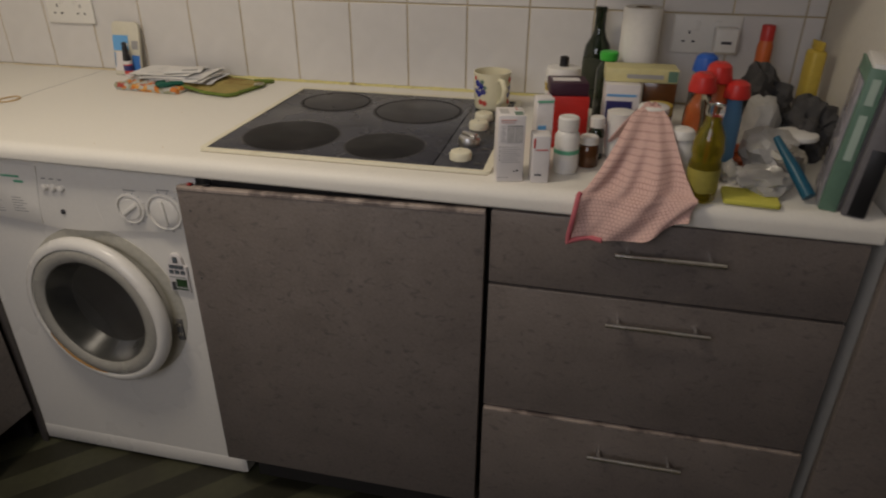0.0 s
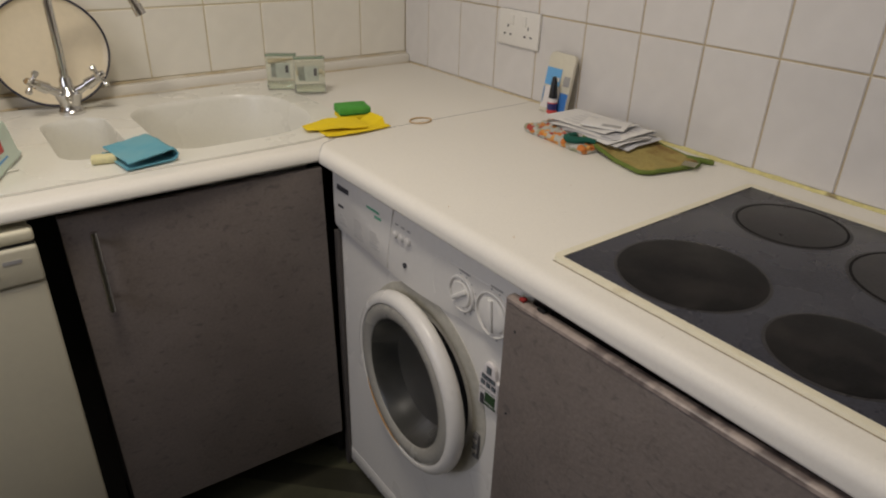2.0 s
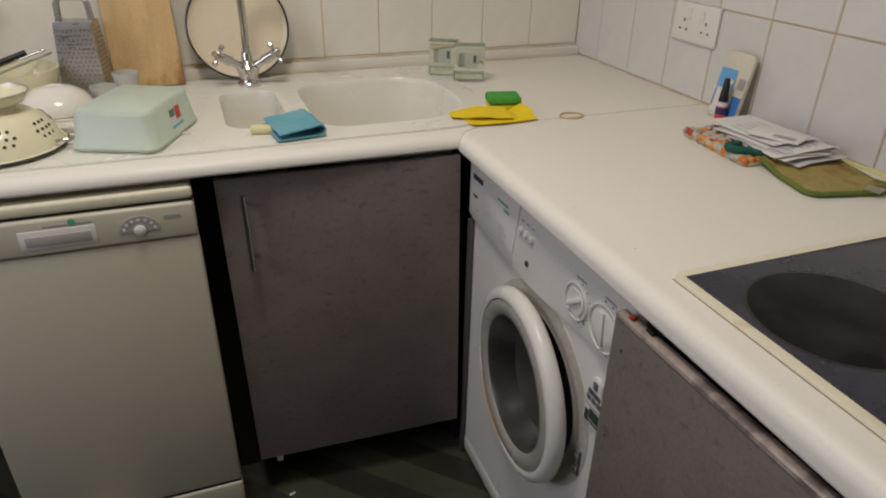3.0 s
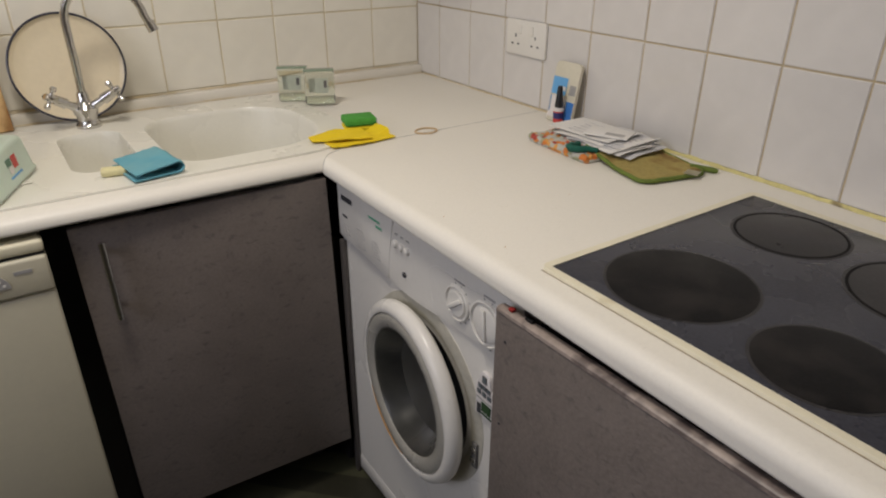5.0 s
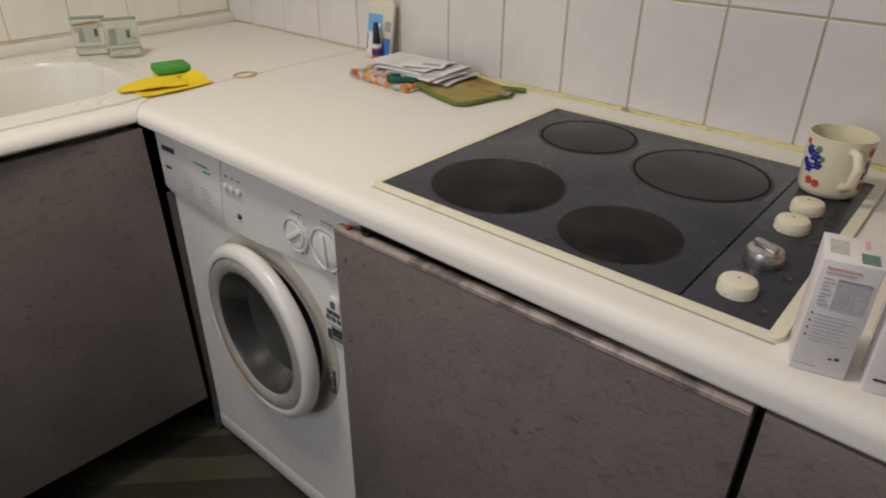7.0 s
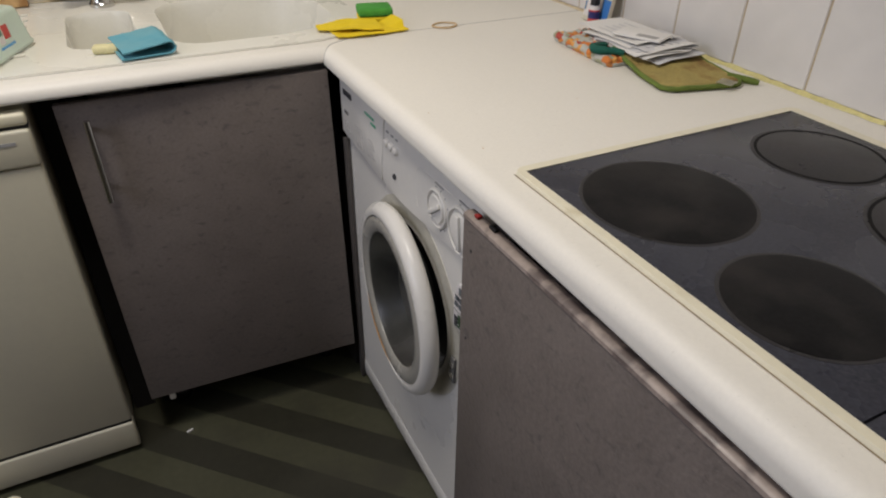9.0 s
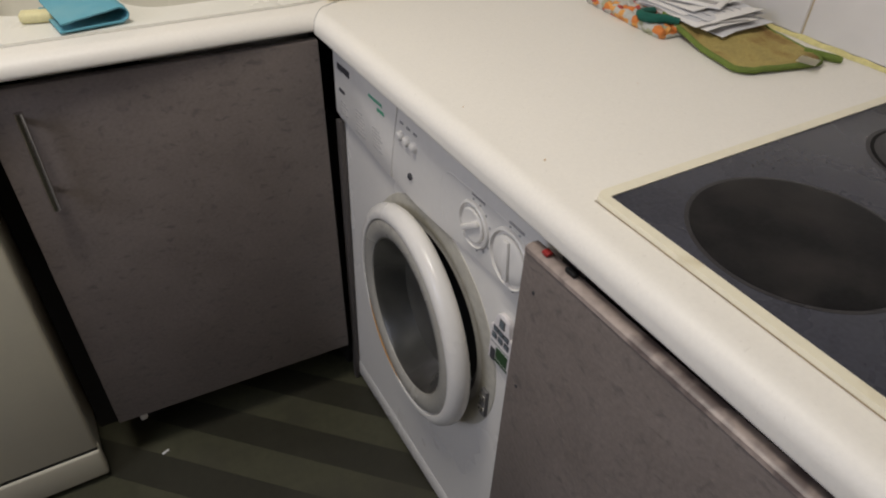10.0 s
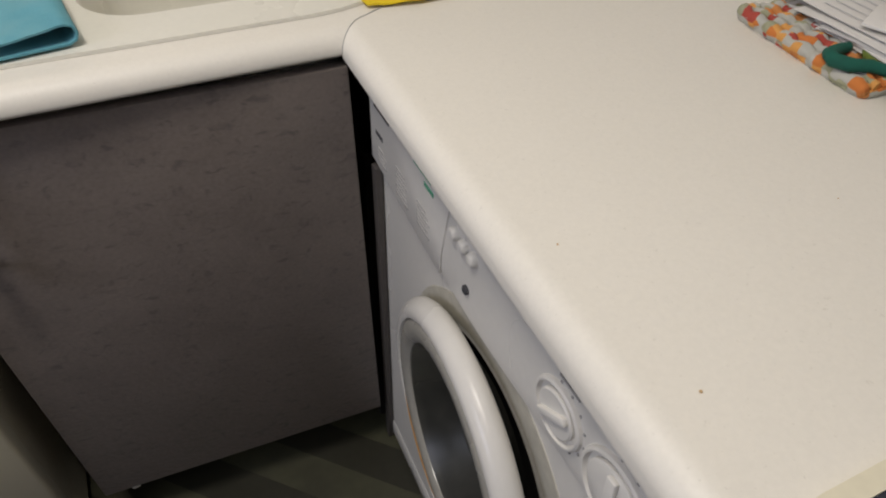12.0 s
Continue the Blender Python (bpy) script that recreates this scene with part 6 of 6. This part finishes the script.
pot("small_bottle", "small dark bottle with a white cap", "bottle", -0.440, -1.980, [(0.014, 0.0), (0.015, 0.002), (0.015, 0.052), (0.010, 0.060)], BOTTLE_GREEN, bands=((0.0153, 0.012, 0.042, PRINT_GREY),), cap=([(0.013, 0.0602), (0.0135, 0.064), (0.0135, 0.078), (0.011, 0.080)], PLASTIC_WHITE, "white cap"))
pot("spice_jar", "small clear jar of brown spice", "jar", -0.485, -1.968, [(0.018, 0.0), (0.019, 0.003), (0.019, 0.036), (0.015, 0.042)], BROWN, cap=([(0.017, 0.0422), (0.017, 0.054), (0.015, 0.056)], PLASTIC_WHITE, "white lid"))
pot("white_pot", "plain white plastic pot", "pot", -0.420, -2.022, [(0.022, 0.0), (0.0245, 0.003), (0.026, 0.080), (0.0265, 0.086), (0.020, 0.088)], PLASTIC_WHITE)
pot("tall_jar", "clear glass jar under a tea towel", "jar", -0.505, -2.070, [(0.030, 0.0), (0.032, 0.004), (0.032, 0.085), (0.025, 0.100), (0.024, 0.112)], CLEAR_PLASTIC, cap=([(0.026, 0.1122), (0.026, 0.122), (0.023, 0.124)], PLASTIC_WHITE, "white lid"))
pot("yellow_lid_jar", "brown jar with a yellow lid", "jar", -0.400, -2.088, [(0.024, 0.0), (0.026, 0.003), (0.026, 0.075), (0.022, 0.082)], BROWN, cap=([(0.0255, 0.0822), (0.0255, 0.098), (0.023, 0.100)], YELLOW, "yellow lid"))


def build_tea_towel():
    def place(u, v, back=False):
        # from the peak over the jar, down across the worktop and over its rolled front
        prof = [(-0.512, 0.985), (-0.545, 0.968), (-0.585, 0.930), (-0.612, 0.896), (-0.636, 0.870), (-0.650, 0.855), (-0.654, 0.832), (-0.656, 0.806), (-0.657, 0.776)]
        s = v * (len(prof) - 1)
        k = min(int(s), len(prof) - 2)
        f = s - k
        x = prof[k][0] * (1 - f) + prof[k + 1][0] * f
        z = prof[k][1] * (1 - f) + prof[k + 1][1] * f
        mid = -2.066 + 0.024 * v
        w = 0.018 + 0.160 * min(1.0, v / 0.56) ** 0.85 + 0.006 * v
        y = mid + (0.5 - u) * w
        z += 0.052 * u * v ** 3 + 0.007 * math.sin(u * 7 + 1) * v + 0.012 * v * noise.noise(Vector((u * 3.0, 2.0, v * 1.5)))
        x += -0.008 * v * math.sin(u * 9.0 + 2.2 * v + 0.6) - 0.020 * min(1.0, 2 * v) * noise.noise(Vector((u * 5.5 + v * 2.0, v * 2.6, 1.7))) - 0.012 * v
        return Vector((x, y, z))
    t = thing("tea_towel", "pink cotton tea towel draped over jars and the worktop edge", "tea towel", (-0.60, -2.04, TOP))
    cloth = part("towel_cloth", sheet(48, 40, place, 0.003), TOWEL, t, sharp=80)

    def behind(u, v):
        w = 0.018 + 0.11 * v
        return Vector((-0.512 + 0.07 * v + 0.006 * math.sin(u * 11), -2.066 + (0.5 - u) * w, 0.987 - 0.095 * v ** 1.2))
    part("towel_back", sheet(20, 14, behind, 0.003), TOWEL, t, sharp=80)
    part("hem", tube([place(0.0, 0.55 + 0.45 * k / 14) + Vector((-0.001, 0.001, 0)) for k in range(15)] + [place(k / 30, 1.0) for k in range(1, 10)], 0.0042, 8), TOWEL_HEM, t, "red hem")


build_tea_towel()
b = thing("oil_bottle", "clear bottle of golden cooking oil with a red cap", "bottle", (-0.604, -2.152, TOP + 0.0005))
part("bottle_body", lathe([(0.022, 0.0), (0.025, 0.004), (0.025, 0.062), (0.022, 0.072), (0.025, 0.084), (0.022, 0.108), (0.014, 0.126), (0.0115, 0.132), (0.0115, 0.140)], (-0.604, -2.152, TOP + 0.0005), segments=40), OIL, b)
part("label", lathe([(0.0254, 0.018), (0.0254, 0.056)], (-0.604, -2.152, TOP + 0.0005), segments=40, closed=True), material("oil_label", (0.34, 0.29, 0.06), 0.5, vary=0.2, scale=30), b, "yellow label")
part("cap", lathe([(0.0135, 0.1402), (0.014, 0.143), (0.014, 0.156), (0.011, 0.158)], (-0.604, -2.152, TOP + 0.0005), segments=28), CLEAR_PLASTIC, b, "clear cap")
for cx, cy, hgt, mat, capm, lab in ((-0.500, -2.143, 0.182, CLEAR_PLASTIC, RED, "clear sauce bottle with a red cap"), (-0.460, -2.172, 0.192, ORANGE, RED, "orange sauce bottle with a red cap"),
                                    (-0.470, -2.204, 0.165, BLUE_PALE, RED, "blue plastic bottle with a red cap"), (-0.350, -2.165, 0.185, CLEAR_PLASTIC, BLUE, "clear bottle with a blue cap"),
                                    (-0.545, -2.118, 0.100, PLASTIC_WHITE, PLASTIC_WHITE, "plain white plastic squeezy bottle")):
    r = 0.62 if mat == BLUE_PALE else 0.9
    pot("sauce_bottle", lab, "bottle", cx, cy, [(0.024 * r, 0.0), (0.026 * r, 0.004), (0.026 * r, hgt * 0.62), (0.019 * r, hgt * 0.80), (0.013, hgt * 0.83)], mat, cap=([(0.0225, hgt * 0.832), (0.023, hgt * 0.86), (0.019, hgt * 0.97), (0.012, hgt)], capm, "moulded cap"))


def crumple(name, label, category, cx, cy, z, rx, ry, rz, mat, seed, rough=0.35, sub=3):
    bm = bmesh.new()
    bmesh.ops.create_icosphere(bm, subdivisions=sub, radius=1.0)
    for v in bm.verts:
        d = 1 + rough * noise.noise(v.co * 1.9 + Vector((seed, 0, 0))) + rough * 0.55 * noise.noise(v.co * 4.5 + Vector((0, seed, 0)))
        p = v.co * d
        v.co = Vector((cx + p.x * rx, cy + p.y * ry, max(z + 0.0004, z + rz * 0.8 + p.z * rz)))
    return simple(name, bm, mat, label, category, 25)


crumple("plastic_bag", "crumpled pale plastic bag among bottles", "bag", -0.430, -2.285, TOP, 0.055, 0.048, 0.040, BAG, 3.0)
crumple("plastic_bag", "crumpled clear packet lying near the worktop's edge", "packet", -0.530, -2.262, TOP, 0.060, 0.040, 0.020, material("clear_film", (0.60, 0.58, 0.55), 0.2, vary=0.1, scale=30, transmission=0.3), 9.0, 0.4)
crumple("dark_bag", "crumpled black bag against the tiles", "bag", -0.200, -2.305, TOP, 0.070, 0.055, 0.074, DARK_FABRIC, 5.0, 0.5, 4)
crumple("white_packet", "crumpled white paper packet", "packet", -0.330, -2.285, TOP + 0.0005, 0.042, 0.036, 0.062, BAG, 14.0, 0.3)
crumple("dark_bag", "crumpled dark grey bag heaped beside the wall", "bag", -0.330, -2.372, TOP, 0.060, 0.046, 0.058, DARK_FABRIC, 21.0, 0.5, 4)
crumple("dark_cloth", "bunched dark cloth lying behind packets", "cloth", -0.255, -2.235, TOP, 0.045, 0.040, 0.045, DARK_FABRIC, 31.0, 0.3)
crumple("foil_packet", "torn silvery packet among crumpled bags", "packet", -0.455, -2.312, TOP, 0.036, 0.030, 0.034, STEEL, 41.0, 0.45)
for k, (px, py, s, mat, lab) in enumerate(((-0.405, -2.238, 0.026, ORANGE, "small crumpled orange wrapper"), (-0.300, -2.262, 0.030, BLUE_PALE, "small crumpled pale blue wrapper"), (-0.500, -2.215, 0.022, BAG, "small crumpled grey wrapper"),
                                            (-0.375, -2.300, 0.024, PURPLE, "small crumpled dark purple wrapper"), (-0.240, -2.372, 0.030, PAPER, "small crumpled white wrapper"))):
    crumple("wrapper", lab + " among bottles", "wrapper", px, py, TOP, s, s * 0.9, s * (1.2 if k % 2 else 0.8), mat, 50.0 + 7 * k, 0.5)
simple("plastic_saucer", turned(lathe([(0.036, 0.0), (0.038, 0.003), (0.037, 0.009), (0.030, 0.012), (0.006, 0.012)], (-0.395, -2.335, TOP + 0.052), segments=32), -0.395, -2.335, 0), PLASTIC_WHITE, "round white plastic saucer lying on crumpled bags", "saucer")
b = thing("yellow_packet", "tall yellow food packet standing against the wall", "packet", (-0.12, -2.405, TOP + 0.0005))
part("packet_body", turned(box(-0.155, -0.115, -2.425, -2.395, TOP + 0.0005, TOP + 0.165, 0.008, 3), -0.135, -2.405, 12), YELLOW, b)
part("top_seal", turned(box(-0.157, -0.113, -2.413, -2.407, TOP + 0.1652, TOP + 0.182, 0.001), -0.135, -2.405, 12), YELLOW, b)
pot("red_lid_jar", "tall jar of chilli with a red lid", "jar", -0.080, -2.320, [(0.014, 0.0), (0.016, 0.004), (0.016, 0.158), (0.013, 0.170)], ORANGE, bands=((0.0164, 0.060, 0.120, PLASTIC_CREAM),), cap=([(0.014, 0.1702), (0.014, 0.199), (0.012, 0.202)], RED, "red lid"))
simple("teal_knife_sheath", tube([(-0.585, -2.322, TOP + 0.012), (-0.548, -2.300, TOP + 0.045), (-0.498, -2.276, TOP + 0.080)], [0.011, 0.010, 0.006], 10), TEAL, "dark teal plastic sheath leaning on packets", "sheath")
simple("sponge_cloth", turned(prism(round_rect(-0.622, -0.558, -2.276, -2.190, 0.006, 4), TOP + 0.0006, TOP + 0.0085, 0.002), -0.59, -2.233, -4), LIME_SPONGE, "flat lime-yellow sponge cloth near the worktop's edge", "cloth")


def build_files():
    lean = Matrix.Translation((-0.606, -2.332, TOP + 0.0012)) @ Matrix.Rotation(radians(-13), 4, "Z") @ Matrix.Rotation(radians(4.0), 4, "X")

    def put_on(bm):
        bmesh.ops.transform(bm, matrix=lean, verts=bm.verts)
        return bm
    b = thing("box_file", "green-spined file stuffed with white papers, standing near the wall", "file", (-0.60, -2.36, TOP + 0.0005))
    part("spine", put_on(box(0.0, 0.005, -0.026, 0.0, 0.0, 0.222, 0.002)), FILE_GREEN, b, "green card spine")
    for z0, z1 in ((0.170, 0.208), (0.085, 0.155)):
        part("spine_print", put_on(box(-0.0010, -0.0002, -0.019, -0.008, z0, z1)), material("pale_spine_print", (0.40, 0.50, 0.42), 0.6), b)
    part("cover", put_on(box(0.0055, 0.128, -0.0035, 0.0, 0.0, 0.222, 0.001)), FILE_GREEN, b, "green card cover")
    part("sleeve", put_on(box(0.012, 0.126, 0.0004, 0.0016, 0.002, 0.200, 0.0004)), material("cloudy_sleeve", (0.34, 0.33, 0.37), 0.25, vary=0.12, scale=20), b, "cloudy plastic sleeve")
    part("page_block", put_on(box(0.006, 0.124, -0.0275, -0.004, 0.003, 0.228, 0.002)), PAPER, b, "white page edges")
    part("cover", put_on(box(0.0055, 0.128, -0.031, -0.028, 0.0, 0.222, 0.001)), FILE_GREY, b, "grey back cover")
    g = thing("grey_folder", "dark grey folder with a red divider beside a green file", "folder", (-0.60, -2.40, TOP + 0.0005))
    part("folder_body", put_on(box(-0.006, 0.118, -0.066, -0.0315, 0.0, 0.212, 0.004)), FILE_GREY, g)
    part("front_flap", put_on(box(-0.0080, -0.0062, -0.064, -0.040, 0.004, 0.110, 0.0006)), BLACK, g, "black flap")
    part("divider", put_on(box(0.010, 0.112, -0.056, -0.051, 0.2122, 0.221, 0.001)), RED, g, "red divider")


build_files()
simple("cream_block", turned(prism(round_rect(-1.48, -1.375, -0.76, -0.682, 0.012, 5), 0.0005, 0.028, 0.006), -1.43, -0.72, 8), PLASTIC_CREAM, "cream plastic wedge lying on the floor by the dishwasher", "wedge")
for px, py, r in ((-0.578, -1.150, 0.0012), (-0.590, -1.006, 0.0009), (-0.350, -1.050, 0.0008)):
    simple("crumb", lathe([(r, 0.0), (r * 0.9, r * 0.5), (r * 0.3, r * 0.8)], (px, py, TOP + 0.0003), segments=8), RUBBER, "tiny brown crumb on the white worktop", "crumb")
simple("crumb", turned(box(-1.043, -1.028, -0.632, -0.627, 0.0004, 0.004, 0.001), -1.03, -0.63, 20), PAPER, "tiny white crumb on the dark floor", "crumb")

# ---- ceiling lamp ----
lamp = thing("ceiling_light", "plain round ceiling light", "ceiling light", (LAMP.x, LAMP.y, HIGH))
part("rose", lathe([(0.10, 0.0), (0.10, -0.02), (0.05, -0.03)], (LAMP.x, LAMP.y, HIGH - 0.0005), segments=32), PLASTIC_WHITE, lamp)

# ---- wall tiles, each its own piece ----


def tile_mesh(w, hgt, mat):
    bm = box(-0.0065, 0.0, -w / 2, w / 2, -hgt / 2, hgt / 2)
    bmesh.ops.bevel(bm, geom=[e for e in bm.edges if all(v.co.x < -0.006 for v in e.verts)], offset=0.0016, segments=1, affect="EDGES")
    me = bpy.data.meshes.new("tile")
    bm.to_mesh(me)
    bm.free()
    me.shade_flat()
    me.materials.append(mat)
    return me


MESHES = {}


def lay_tile(wall, w, hgt, m):
    mat = TILE_LIFTED if wall is wall_sink else TILE
    key = (round(w, 4), round(hgt, 4), mat)
    if key not in MESHES:
        MESHES[key] = tile_mesh(*key)
    ob = new("tile", MESHES[key])
    ob.parent, ob.matrix_basis = wall, m


def tile_wall(wall, first, end, place, rows):
    """Columns of tiles from the corner outwards; first is the width of the one at the corner."""
    rnd = random.Random(len(wall.name))
    s, w = 0.0016, first - 0.0031
    while s < end:
        width = min(w, end - s)
        for z0, z1 in rows:
            jit = Matrix.Translation((rnd.uniform(-0.0004, 0.0004), 0, 0)) @ Matrix.Rotation(rnd.uniform(-0.0022, 0.0022), 4, "Z") @ Matrix.Rotation(rnd.uniform(-0.0022, 0.0022), 4, "Y")
            lay_tile(wall, width, z1 - z0, place(s + width / 2, (z0 + z1) / 2) @ jit)
        s += w + 0.0031
        w = TILE_X


bottom = TOP + 0.0045
ROWS_HOB = [(bottom, 1.0645), (1.0678, 1.0678 + TILE_Z), (1.0678 + PITCH_Z, 1.0678 + PITCH_Z + TILE_Z)]
ROWS_SINK = [(TOP + 0.0320, 1.0535), (1.0568, 1.0568 + TILE_Z), (1.0568 + PITCH_Z, 1.0568 + PITCH_Z + TILE_Z)]
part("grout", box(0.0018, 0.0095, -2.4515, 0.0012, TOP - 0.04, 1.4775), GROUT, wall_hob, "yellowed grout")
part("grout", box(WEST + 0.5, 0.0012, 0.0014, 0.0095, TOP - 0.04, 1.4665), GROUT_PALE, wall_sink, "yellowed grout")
tile_wall(wall_hob, 0.1210, 2.449, lambda s, z: Matrix.Translation((0.0062, -s, z)), ROWS_HOB)
tile_wall(wall_sink, 0.1600, 2.21, lambda s, z: Matrix.Translation((-s, 0.0062, z)) @ Matrix.Rotation(radians(90), 4, "Z"), ROWS_SINK)
